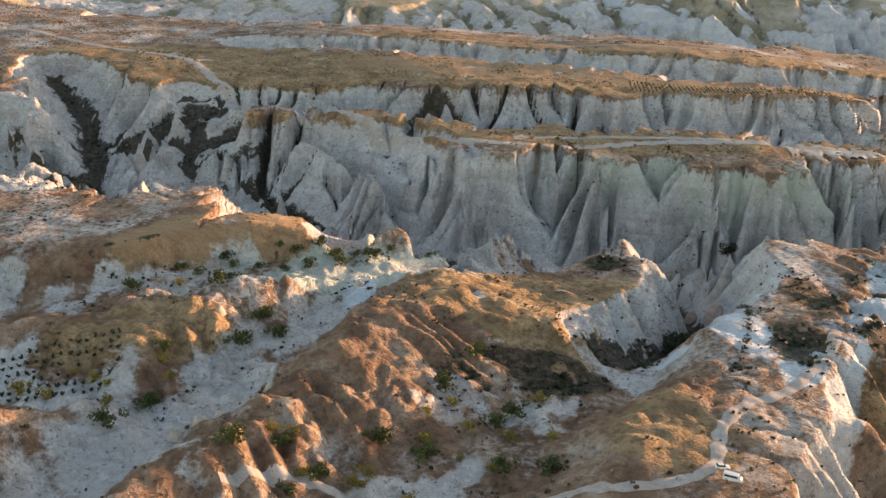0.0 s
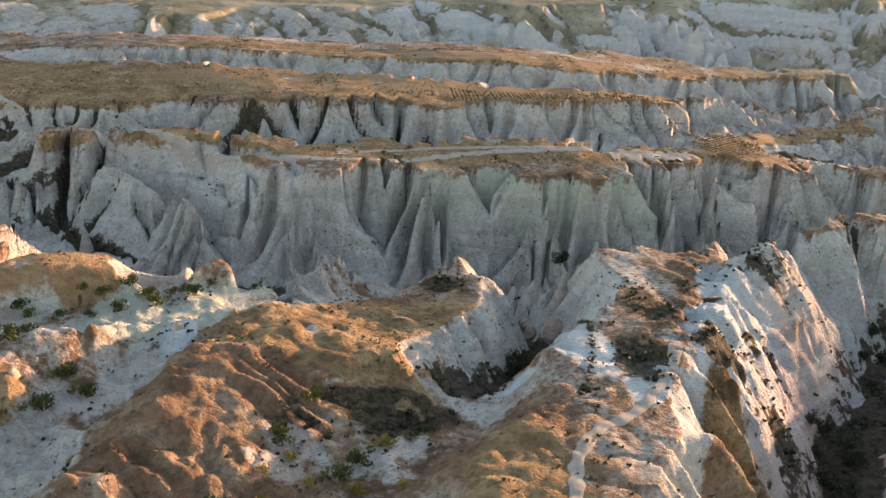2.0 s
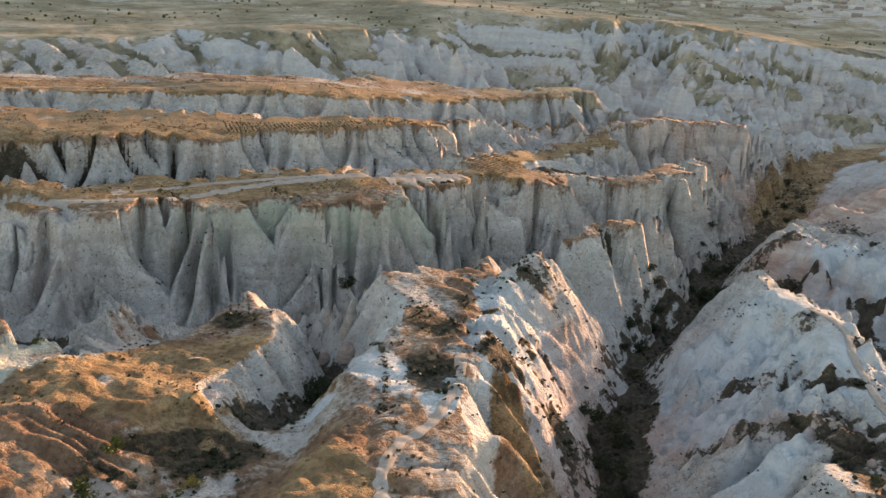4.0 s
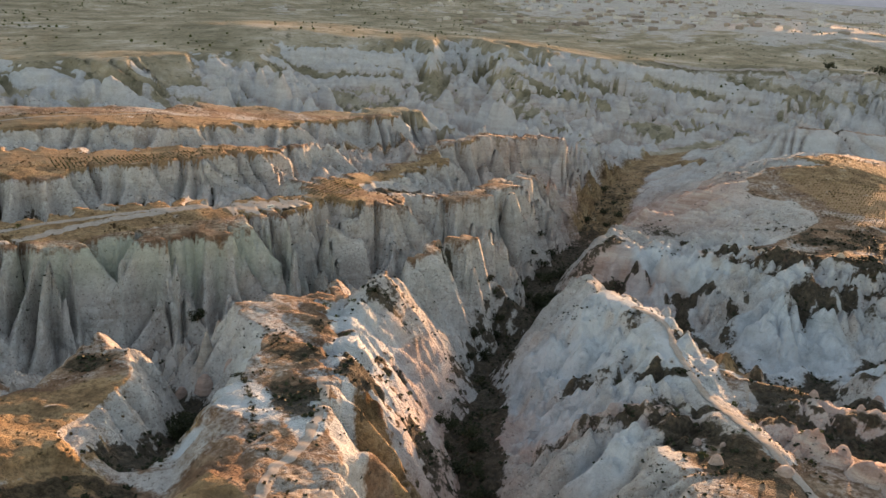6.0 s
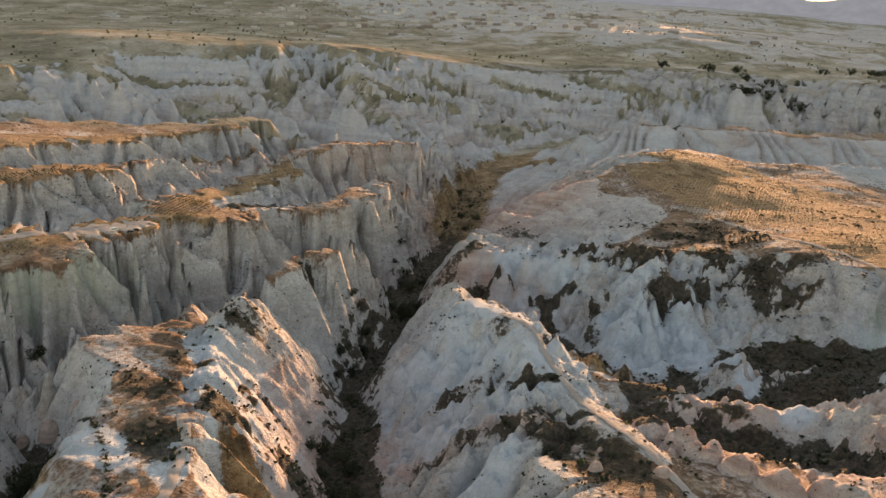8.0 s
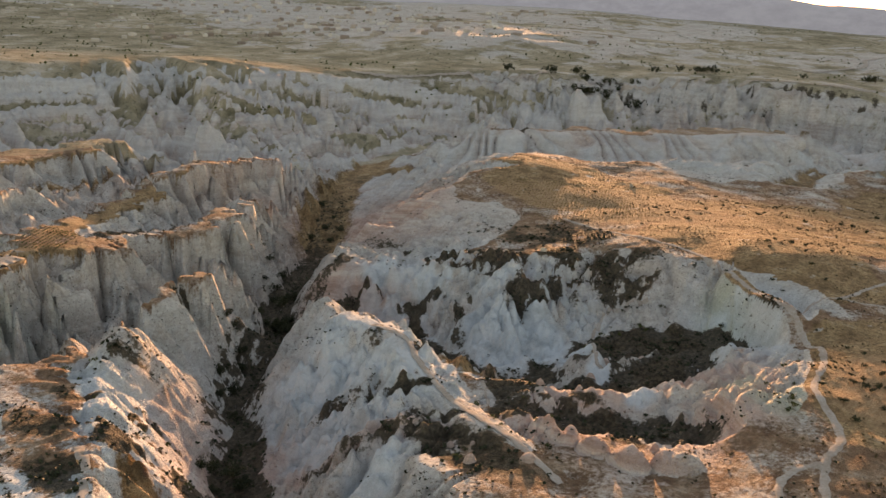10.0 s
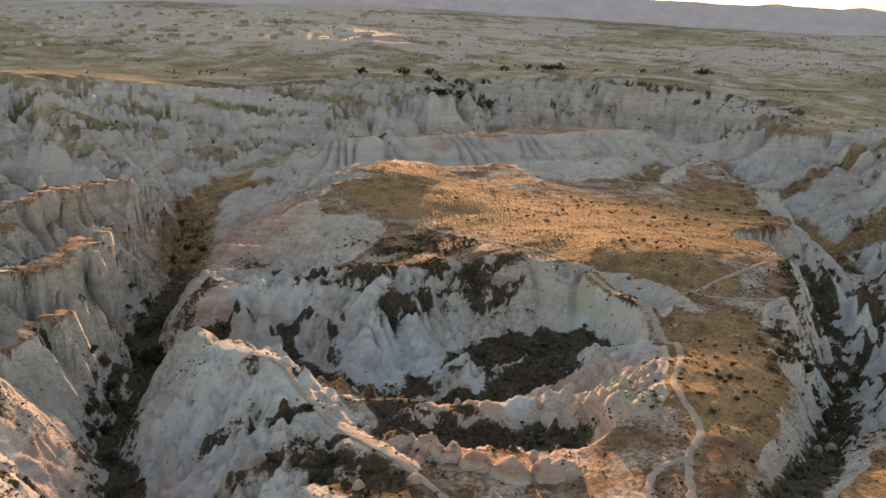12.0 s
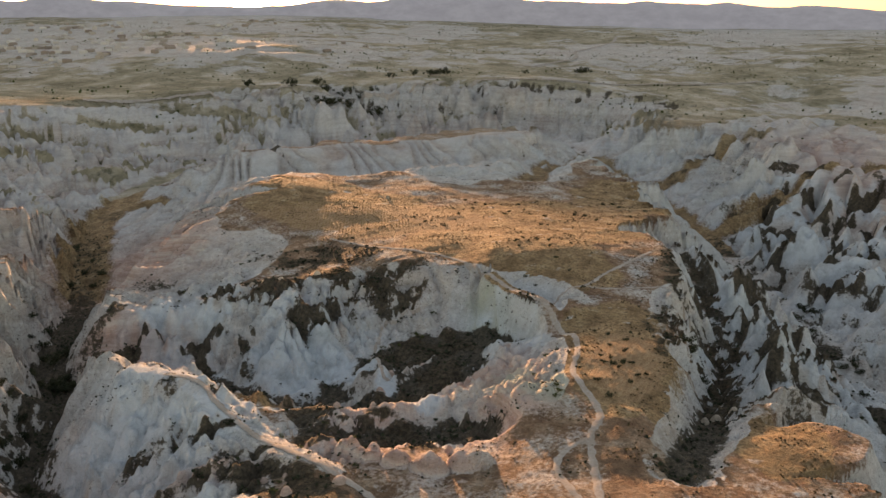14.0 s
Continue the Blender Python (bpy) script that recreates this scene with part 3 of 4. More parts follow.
# ---- materials ----
class Nodes:
    """Short forms for building a node material."""

    def __init__(self, name, roughness=0.9):
        self.mat = bpy.data.materials.new(name)
        self.mat.use_nodes = True
        self.tree = self.mat.node_tree
        self.shader = self.tree.nodes["Principled BSDF"]
        self.shader.inputs["Roughness"].default_value = roughness
        self.shader.inputs["Specular IOR Level"].default_value = 0.2
        self.place = self.tree.nodes.new("ShaderNodeNewGeometry").outputs["Position"]

    def join(self, a, b):
        self.tree.links.new(a, b)

    def speckle(self, scale, detail=4.0, rough=0.6, place=None):
        n = self.tree.nodes.new("ShaderNodeTexNoise")
        n.inputs["Scale"].default_value, n.inputs["Detail"].default_value, n.inputs["Roughness"].default_value = scale, detail, rough
        self.join(place or self.place, n.inputs["Vector"])
        return n.outputs["Fac"]

    def stretch(self, x, y, z, place=None):
        n = self.tree.nodes.new("ShaderNodeMapping")
        n.inputs["Scale"].default_value = (x, y, z)
        self.join(place or self.place, n.inputs["Vector"])
        return n.outputs[0]

    def ramp(self, value, *stops):
        n = self.tree.nodes.new("ShaderNodeValToRGB")
        while len(n.color_ramp.elements) < len(stops):
            n.color_ramp.elements.new(0.5)
        for el, (at, c) in zip(n.color_ramp.elements, stops):
            el.position, el.color = at, (*(c if isinstance(c, tuple) else (c, c, c)), 1)
        self.join(value, n.inputs[0])
        return n.outputs[0]

    def mix(self, share, a, b, kind="MIX"):
        n = self.tree.nodes.new("ShaderNodeMix")
        n.data_type, n.blend_type = "RGBA", kind
        for socket, value in ((n.inputs[0], share), (n.inputs[6], a), (n.inputs[7], b)):
            if isinstance(value, (tuple, float, int)):
                socket.default_value = (*value, 1) if isinstance(value, tuple) else value
            else:
                self.join(value, socket)
        return n.outputs[2]

    def maths(self, kind, a, b):
        n = self.tree.nodes.new("ShaderNodeMath")
        n.operation = kind
        for socket, value in zip(n.inputs, (a, b)):
            if isinstance(value, (float, int)):
                socket.default_value = value
            else:
                self.join(value, socket)
        return n.outputs[0]

    def kept(self, name):
        n = self.tree.nodes.new("ShaderNodeAttribute")
        n.attribute_name = name
        return n.outputs["Fac"]

    def colour(self, value):
        if isinstance(value, tuple):
            self.shader.inputs["Base Color"].default_value = (*value, 1)
        else:
            self.join(value, self.shader.inputs["Base Color"])

    def bump(self, value, strength, distance):
        n = self.tree.nodes.new("ShaderNodeBump")
        n.inputs["Strength"].default_value, n.inputs["Distance"].default_value = strength, distance
        self.join(value, n.inputs["Height"])
        self.join(n.outputs[0], self.shader.inputs["Normal"])


def ground_material():
    n = Nodes("weathered_ground", 0.95)
    broad, middle, fine, tiny = n.speckle(0.012, 5), n.speckle(0.06, 6, 0.65), n.speckle(0.35, 6, 0.7), n.speckle(1.6, 4, 0.7)
    beds = n.speckle(0.05, 5, 0.7, n.stretch(0.12, 0.12, 3.2))
    tuff = n.ramp(broad, (0.34, (0.45, 0.39, 0.36)), (0.44, (0.56, 0.54, 0.52)), (0.52, (0.48, 0.49, 0.48)), (0.6, (0.58, 0.55, 0.53)), (0.7, (0.45, 0.40, 0.37)))
    tuff = n.mix(0.4, tuff, n.ramp(beds, (0.36, (0.36, 0.31, 0.285)), (0.5, (0.53, 0.50, 0.475)), (0.62, (0.68, 0.66, 0.64))))
    streaks = n.speckle(0.16, 4, 0.6, n.stretch(1, 1, 0.12))
    tuff = n.mix(n.ramp(streaks, (0.36, 0.3), (0.5, 0.0)), tuff, (0.26, 0.22, 0.20))
    tuff = n.mix(n.ramp(middle, (0.52, 0.0), (0.66, 0.6)), tuff, (0.33, 0.28, 0.24))
    tuff = n.mix(n.ramp(fine, (0.36, 0.25), (0.5, 0.0)), tuff, (0.22, 0.19, 0.17))
    tuff = n.mix(n.ramp(n.speckle(0.28, 5, 0.6), (0.57, 0.0), (0.64, 0.5)), tuff, (0.66, 0.66, 0.66))
    tuff = n.mix(n.ramp(n.speckle(0.62, 3, 0.55), (0.615, 0.0), (0.65, 0.6)), tuff, (0.11, 0.09, 0.065))
    rills = n.speckle(0.14, 3, 0.55)
    # crease shade painted along the rills, in step with their bump
    tuff = n.mix(n.ramp(rills, (0.47, 0.0), (0.497, 0.16), (0.503, 0.16), (0.53, 0.0)), tuff, (0.21, 0.175, 0.15))
    tuff = n.mix(n.maths("MULTIPLY", n.kept("pink"), 0.75), tuff, n.ramp(beds, (0.36, (0.40, 0.24, 0.19)), (0.5, (0.56, 0.38, 0.32)), (0.62, (0.64, 0.52, 0.46))))
    tuff = n.mix(n.maths("MULTIPLY", n.kept("green"), 0.65), tuff, (0.45, 0.51, 0.43))
    # bare white tuff, with the blue of the skylight put into its colour
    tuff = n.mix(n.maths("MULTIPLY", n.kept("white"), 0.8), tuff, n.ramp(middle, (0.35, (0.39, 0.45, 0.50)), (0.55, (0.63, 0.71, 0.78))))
    dry = n.ramp(middle, (0.3, (0.15, 0.10, 0.055)), (0.45, (0.29, 0.19, 0.105)), (0.6, (0.41, 0.29, 0.165)), (0.75, (0.46, 0.38, 0.28)))
    dry = n.mix(n.ramp(fine, (0.36, 0.75), (0.55, 0.0)), dry, (0.085, 0.06, 0.035))
    dry = n.mix(n.ramp(broad, (0.5, 0.0), (0.7, 0.5)), dry, (0.22, 0.155, 0.085))
    soil = n.ramp(middle, (0.32, (0.14, 0.08, 0.052)), (0.47, (0.25, 0.155, 0.10)), (0.6, (0.36, 0.26, 0.185)), (0.74, (0.50, 0.43, 0.37)))
    soil = n.mix(n.ramp(fine, (0.36, 0.65), (0.55, 0.0)), soil, (0.09, 0.065, 0.045))
    # far plain's dry steppe, its colour paled to stand in for haze
    hazed_steppe = n.ramp(n.speckle(0.008, 8, 0.75), (0.36, (0.16, 0.145, 0.095)), (0.48, (0.29, 0.255, 0.18)), (0.56, (0.39, 0.345, 0.26)), (0.66, (0.56, 0.50, 0.43)))
    hazed_steppe = n.mix(n.ramp(n.speckle(0.06, 5, 0.7), (0.56, 0.0), (0.64, 0.75)), hazed_steppe, (0.075, 0.075, 0.045))
    mown = n.ramp(n.speckle(0.25, 5, 0.7, n.stretch(0.25, 1.6, 1)), (0.3, (0.24, 0.15, 0.085)), (0.5, (0.36, 0.235, 0.14)), (0.7, (0.44, 0.31, 0.19)))
    dry = n.mix(n.maths("MULTIPLY", n.kept("field"), 0.8), dry, mown)
    dry = n.mix(n.ramp(n.maths("ADD", n.kept("grass"), n.maths("MULTIPLY", n.maths("SUBTRACT", middle, 0.5), 0.9)), (0.35, 0.0), (0.6, 1.0)), soil, dry)
    dry = n.mix(n.kept("away"), dry, hazed_steppe)
    scrub = n.ramp(fine, (0.35, (0.022, 0.018, 0.013)), (0.5, (0.052, 0.042, 0.028)), (0.68, (0.12, 0.098, 0.066)))
    c = n.mix(n.ramp(n.maths("ADD", n.kept("rock"), n.maths("ADD", n.maths("MULTIPLY", n.maths("SUBTRACT", fine, 0.5), 1.1), n.maths("MULTIPLY", n.kept("away"), n.maths("MULTIPLY", n.maths("SUBTRACT", n.speckle(0.021, 7, 0.68), 0.5), 2.6)))), (0.35, 0.0), (0.65, 1.0)), dry, tuff)
    c = n.mix(n.ramp(n.maths("ADD", n.maths("ADD", n.kept("growth"), n.maths("MULTIPLY", n.maths("SUBTRACT", n.speckle(0.13, 5, 0.7), 0.5), 1.5)), n.maths("MULTIPLY", n.maths("SUBTRACT", fine, 0.5), 1.8)), (0.4, 0.0), (0.65, 0.95)), c, scrub)
    c = n.mix(0.22, c, n.ramp(tiny, (0.3, 0.25), (0.7, 0.95)), "OVERLAY")
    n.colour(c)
    n.bump(n.maths("ADD", n.maths("ADD", n.maths("ADD", fine, n.maths("MULTIPLY", n.speckle(0.11, 4, 0.6), 1.3)), n.maths("MULTIPLY", tiny, 0.35)), n.ramp(rills, (0.45, 0.35), (0.5, 0.0), (0.55, 0.35))), 0.8, 2.0)
    return n.mat


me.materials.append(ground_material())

# ---- things ----
def part(name, bm, material, parent=None, label=""):
    mesh = bpy.data.meshes.new(name)
    bm.to_mesh(mesh)
    bm.free()
    mesh.materials.append(material)
    ob = new(name, mesh)
    ob.parent = parent
    if label:
        ob["label"] = label
    return ob


def plain(name, colour, roughness=0.8, spread=0.25, scale=1.0):
    n = Nodes(name, roughness)
    dark = tuple(v * (1 - spread) for v in colour)
    light = tuple(min(1, v * (1 + spread)) for v in colour)
    n.colour(n.ramp(n.speckle(scale, 4), (0.35, dark), (0.65, light)))
    return n.mat


def leafy(name, dark, light):
    n = Nodes(name, 0.7)
    seed = n.tree.nodes.new("ShaderNodeObjectInfo").outputs["Random"]
    isle = n.tree.nodes.new("ShaderNodeNewGeometry").outputs["Random Per Island"]
    n.colour(n.mix(n.ramp(n.maths("ADD", n.maths("MULTIPLY", isle, 0.6), n.maths("MULTIPLY", seed, 0.5)), (0.1, 0.0), (0.9, 1.0)), dark, light))
    return n.mat


LEAF = leafy("bush_leaves", (0.030, 0.042, 0.014), (0.11, 0.12, 0.035))
YELLOW_LEAF = leafy("yellow_leaves", (0.14, 0.11, 0.02), (0.32, 0.24, 0.05))
DARK_LEAF = leafy("dark_leaves", (0.014, 0.020, 0.010), (0.05, 0.055, 0.025))
DRY_LEAF = leafy("dry_twigs", (0.05, 0.035, 0.018), (0.17, 0.115, 0.05))
BARK = plain("bark", (0.10, 0.07, 0.045), 0.9, 0.4, 8)


def track_material():
    n = Nodes("trodden_dust", 0.95)
    fine = n.speckle(0.6, 5, 0.7)
    n.colour(n.mix(n.ramp(n.speckle(0.08, 4), (0.3, 0.0), (0.7, 1.0)), n.ramp(fine, (0.3, (0.27, 0.22, 0.18)), (0.7, (0.40, 0.35, 0.31))),
                   n.ramp(fine, (0.3, (0.36, 0.32, 0.29)), (0.7, (0.52, 0.48, 0.45)))))
    n.bump(fine, 0.4, 0.3)
    return n.mat


TRACK = track_material()


def swept(points, step):
    """Even points on a smooth curve through the given ones."""
    p = [Vector(q) for q in points]
    p = [2 * p[0] - p[1], *p, 2 * p[-1] - p[-2]]
    out = []
    for a, b, c, d in zip(p, p[1:], p[2:], p[3:]):
        for k in range(max(1, int((c - b).length / step))):
            t = k / max(1, int((c - b).length / step))
            out.append(0.5 * (2 * b + (c - a) * t + (2 * a - 5 * b + 4 * c - d) * t * t + (3 * b - a - 3 * c + d) * t ** 3))
    return out + [p[-2]]


def ribbon(name, points, width, label, lift=0.12):
    """A worn way laid on the ground, as one sheet with ragged edges."""
    bm = bmesh.new()
    rows = []
    pts = swept(points, 0.5)
    for i, p in enumerate(pts):
        ahead = (pts[min(i + 1, len(pts) - 1)] - pts[max(i - 1, 0)]).normalized()
        side = Vector((-ahead.y, ahead.x))
        row = []
        for k in (-1, -0.6, -0.2, 0.2, 0.6, 1):
            w = width * 0.5 * k * (1 + 0.6 * noise.noise((p.x * 0.45, p.y * 0.45, k)))
            q = p + side * w
            row.append(bm.verts.new((q.x * U, q.y * U, (ground_at(q.x, q.y) + lift - 0.1 * (abs(k) == 1)) * U)))
        rows.append(row)
    for r, s in zip(rows, rows[1:]):
        for k in range(5):
            bm.faces.new((r[k], r[k + 1], s[k + 1], s[k]))
    ob = part(name, bm, TRACK)
    for f in ob.data.polygons:
        f.use_smooth = True
    return tagged(ob, label, "track", kind="structure")


ribbon("road", [(-243, 474), (-180, 437), (-139, 425), (-116, 405), (-105, 394), (-78, 379), (-45, 362), (-20, 352), (2, 349), (24, 353), (41, 361), (76, 368), (99, 371)], 3.6,
       "pale unpaved road across the tableland")
ribbon("track_1", [(22, 188), (29, 189), (37, 191), (43, 196), (45, 204), (47, 210), (51, 216), (58, 222), (63, 230), (68, 238), (71, 247)], 2.0, "pale dusty track on a tuff ridge")
ribbon("track_2", [(-20, 181), (-12, 187), (0, 187), (12, 186), (22, 188)], 1.8, "pale dusty track below brown slopes")
ribbon("footpath_1", [(165, 262), (164, 248), (157, 236), (149, 217), (140, 188), (136, 176)], 1.7, "trodden white footpath along a ridge", 0.3)
ribbon("footpath_2", [(140, 124), (155, 131), (176, 139), (187, 140), (195, 144), (203, 150), (211, 155), (228, 159), (240, 164), (250, 171), (260, 180), (270, 194), (286, 212), (302, 235), (307, 255), (312, 280), (318, 305)], 1.9,
       "winding trodden footpath on dry grass")
ribbon("footpath_3", [(260, 180), (270, 184), (283, 182), (293, 176), (308, 174), (322, 171), (349, 166)], 1.4, "thin trodden footpath on dry grass")
ribbon("footpath_4", [(149, 217), (158, 214), (166, 222)], 1.1, "thin trodden side path")
ribbon("footpath_5", [(270, 234), (260, 243), (247, 239), (235, 235), (226, 227), (216, 219), (222, 217)], 1.2, "thin path through dark scrub")
ribbon("footpath_6", [(176, 139), (168, 143), (160, 142), (153, 137), (145, 129), (138, 118)], 1.6, "trodden footpath loop on dry grass")
ribbon("footpath_7", [(290, 174), (298, 162), (308, 151), (301, 141), (280, 134)], 1.1, "thin trodden footpath down a slope")
ribbon("lay_by", [(84, 366), (94, 366), (106, 366), (118, 370)], 15, "wide dusty parking place on the tableland")
ribbon("track_3", [(2, 358), (30, 365), (60, 368), (90, 372)], 2.2, "faint wheel track over stubble")
ribbon("track_4", [(-110, 500), (-60, 474), (-24, 490), (10, 494), (60, 503), (110, 512)], 1.6, "pale track on a tuff terrace")
ribbon("far_road", [(600, 760), (760, 640), (880, 520), (960, 440), (1050, 330), (1150, 230)], 7, "pale far road across the plain", 0.8)
ribbon("far_track", [(1180, 560), (1320, 520), (1420, 545), (1560, 530), (1700, 560)], 6, "pale far track across the plain", 0.8)


# ---- shrubs and trees ----
def crown_mesh(seed, leaf, count, size, flat):
    """Many small bent leaf sprays, gathered in a few clumps round the limbs."""
    rng = random.Random(seed)
    verts, faces = [], []
    clumps = [(Vector((rng.gauss(0, 0.42), rng.gauss(0, 0.42), 0.45 + rng.random() * 0.55 * flat)), rng.uniform(0.26, 0.42)) for _ in range(9)]
    for _ in range(count):
        c, r = rng.choice(clumps)
        v = Vector((rng.gauss(0, 1), rng.gauss(0, 1), rng.gauss(0, 0.8))).normalized() * r * rng.uniform(0.55, 1.1)
        at = (c + v) * size
        a = Vector((rng.gauss(0, 1), rng.gauss(0, 1), rng.gauss(0, 0.6))).normalized() * size * rng.uniform(0.06, 0.13)
        b = a.cross(Vector((rng.gauss(0, 1), rng.gauss(0, 1), 1))).normalized() * a.length * 0.8
        n = len(verts)
        verts += [at - a, at + b * 0.8 + Vector((0, 0, 0.03)) * size, at + a, at - b * 0.8]
        faces += [(n, n + 1, n + 2), (n, n + 2, n + 3)]
    mesh = bpy.data.meshes.new("crown")
    mesh.from_pydata(verts, [], faces)
    mesh.materials.append(leaf)
    return mesh


def limb(bm, a, b, ra, rb, sides=5):
    a, b = Vector(a), Vector(b)
    turn = (b - a).to_track_quat("Z", "Y").to_matrix()
    rings2 = []
    for c, r in ((a, ra), (b, rb)):
        rings2.append([bm.verts.new(c + turn @ Vector((r * math.cos(6.2832 * k / sides), r * math.sin(6.2832 * k / sides), 0))) for k in range(sides)])
    for k in range(sides):
        bm.faces.new((rings2[0][k], rings2[0][(k + 1) % sides], rings2[1][(k + 1) % sides], rings2[1][k]))


def bush(name, seed, leaf, size, flat, label, category, count=460):
    rng = random.Random(seed)
    thing = new(name)
    tagged(thing, label, category)
    bm = bmesh.new()
    limb(bm, (0, 0, -0.3 * size), (0, 0, 0.3 * size), 0.06 * size, 0.04 * size)
    for _ in range(4):
        limb(bm, (0, 0, 0.25 * size), (rng.gauss(0, 0.3) * size, rng.gauss(0, 0.3) * size, 0.75 * size), 0.035 * size, 0.012 * size)
    part("trunk", bm, BARK, thing)
    new("crown", crown_mesh(seed, leaf, count, size, flat)).parent = thing
    return thing


def set_on(thing, x, y, turn=0.0, scale=1.0, sink=0.0):
    return pose(x * U, y * U, ground_at(x, y) * U - sink, 0, 0, turn) @ Matrix.Scale(scale, 4)


def planted(ob, places, group, seed, big=1.0):
    rng = random.Random(seed)
    for k, (x, y) in enumerate(places):
        s = big * rng.uniform(0.7, 1.25)
        m = set_on(ob, x, y, rng.uniform(0, 360), 1.0, 0.1)
        it = ob if k == 0 else copy_thing(ob, m)
        it.matrix_basis = m @ Matrix.Diagonal((s, s * rng.uniform(0.85, 1.15), s * rng.uniform(0.8, 1.1), 1))
        it["group"] = group


def strewn(seed, count, ovals):
    rng = random.Random(seed)
    out = []
    for _ in range(count):
        cx, cy, rx, ry, turn = rng.choice(ovals)
        a, r = rng.uniform(0, 6.283), math.sqrt(rng.random())
        u, v = rx * r * math.cos(a), ry * r * math.sin(a)
        c, s = math.cos(radians(turn)), math.sin(radians(turn))
        out.append((cx + u * c - v * s, cy + u * s + v * c))
    return out


ORCHARD = [(-55, 248), (-48, 253), (-38, 259), (-30, 262), (-23, 265), (-17, 270), (-9, 274), (-51, 246), (-41, 253), (-31, 255), (-19, 265), (-61, 238), (-25, 259), (-27, 262), (-21, 267),
           (-46, 252), (-35, 259), (-44, 246), (-35, 252)]
planted(bush("orchard_bush", 3, LEAF, 2.6, 0.8, "round green orchard bush on pale terrace soil", "bush"), ORCHARD, "bushes on the terrace", 1, 1.5)
planted(bush("yellow_bush", 5, YELLOW_LEAF, 2.2, 0.9, "yellowing autumn bush among dry grass", "bush"),
        strewn(11, 26, [(16, 205, 14, 14, 0), (-48, 206, 18, 10, 0), (-40, 247, 16, 4, 32), (-5, 192, 14, 6, 0)]), "yellow bushes in the hollow", 2, 1.2)
planted(bush("green_shrub", 7, LEAF, 2.9, 0.9, "leafy green shrub on a brown slope", "bush"),
        [(3, 217), (8, 225), (4, 216), (15, 213), (13, 209), (4, 199), (-15, 192), (-3, 199), (-43, 214), (-41, 204), (-44, 196), (15, 198), (-28, 228), (-32, 231), (-33, 223), (-41, 234),
         (-9, 189), (-12, 184), (-2, 184), (22, 196), (-20, 186)], "shrubs on the near slopes", 3, 1.6)
planted(bush("plateau_shrub", 9, DARK_LEAF, 2.4, 0.8, "low dark shrub on dry grassland", "bush"),
        strewn(12, 70, [(370, 300, 55, 70, 0), (300, 200, 35, 30, 0), (420, 220, 60, 40, 0), (230, 150, 40, 16, 10)]) + [(286, 194), (315, 212), (322, 216)], "shrubs on the tableland", 4)
planted(bush("gorge_tree", 13, DARK_LEAF, 5.5, 1.2, "dark leafy tree on a gorge floor", "tree", 520),
        strewn(13, 90, [(150, 312, 5, 30, -38), (212, 366, 5, 34, -50), (190, 340, 10, 6, 40), (215, 385, 14, 10, 0), (300, 445, 16, 40, -45), (110, 250, 6, 30, -20), (370, 96, 60, 6, 16), (450, 138, 50, 8, 25),
                          (-110, 318, 50, 6, 0), (40, 324, 40, 3, 0), (260, 128, 20, 5, 20), (47, 262, 3, 8, -20)]), "trees on the gorge floors", 5)
planted(bush("hedge_bush", 19, DARK_LEAF, 1.5, 0.6, "low dark bush in a row across white tuff", "bush"),
        [(p.x, p.y) for p in swept([(57, 260), (56, 250), (54.5, 241), (52.5, 233), (51, 228)], 2.0)], "row of dark bushes on the white slope", 15)
planted(bush("ridge_shrub", 17, LEAF, 1.9, 0.8, "small green shrub at a gully's edge", "bush"),
        strewn(14, 60, [(30, 362, 110, 8, 6), (20, 402, 120, 5, 4), (150, 200, 22, 14, 0), (250, 228, 24, 10, 0), (205, 160, 24, 5, 20), (250, 320, 30, 12, 20), (90, 270, 12, 25, 20)]), "shrubs at the gullies", 6)
planted(bush("plain_tree", 19, DARK_LEAF, 9.0, 1.6, "tall dark tree on the far plain", "tree", 480),
        strewn(15, 30, [(800, 650, 60, 8, -50), (770, 570, 40, 10, -50), (930, 590, 60, 8, -40)])
        + [(750, 685), (780, 650), (825, 640), (830, 617), (818, 590), (845, 590), (966, 572), (1046, 491), (1097, 436), (1102, 430), (1092, 432), (1100, 440), (947, 593)], "trees on the far plain", 7, 1.3)


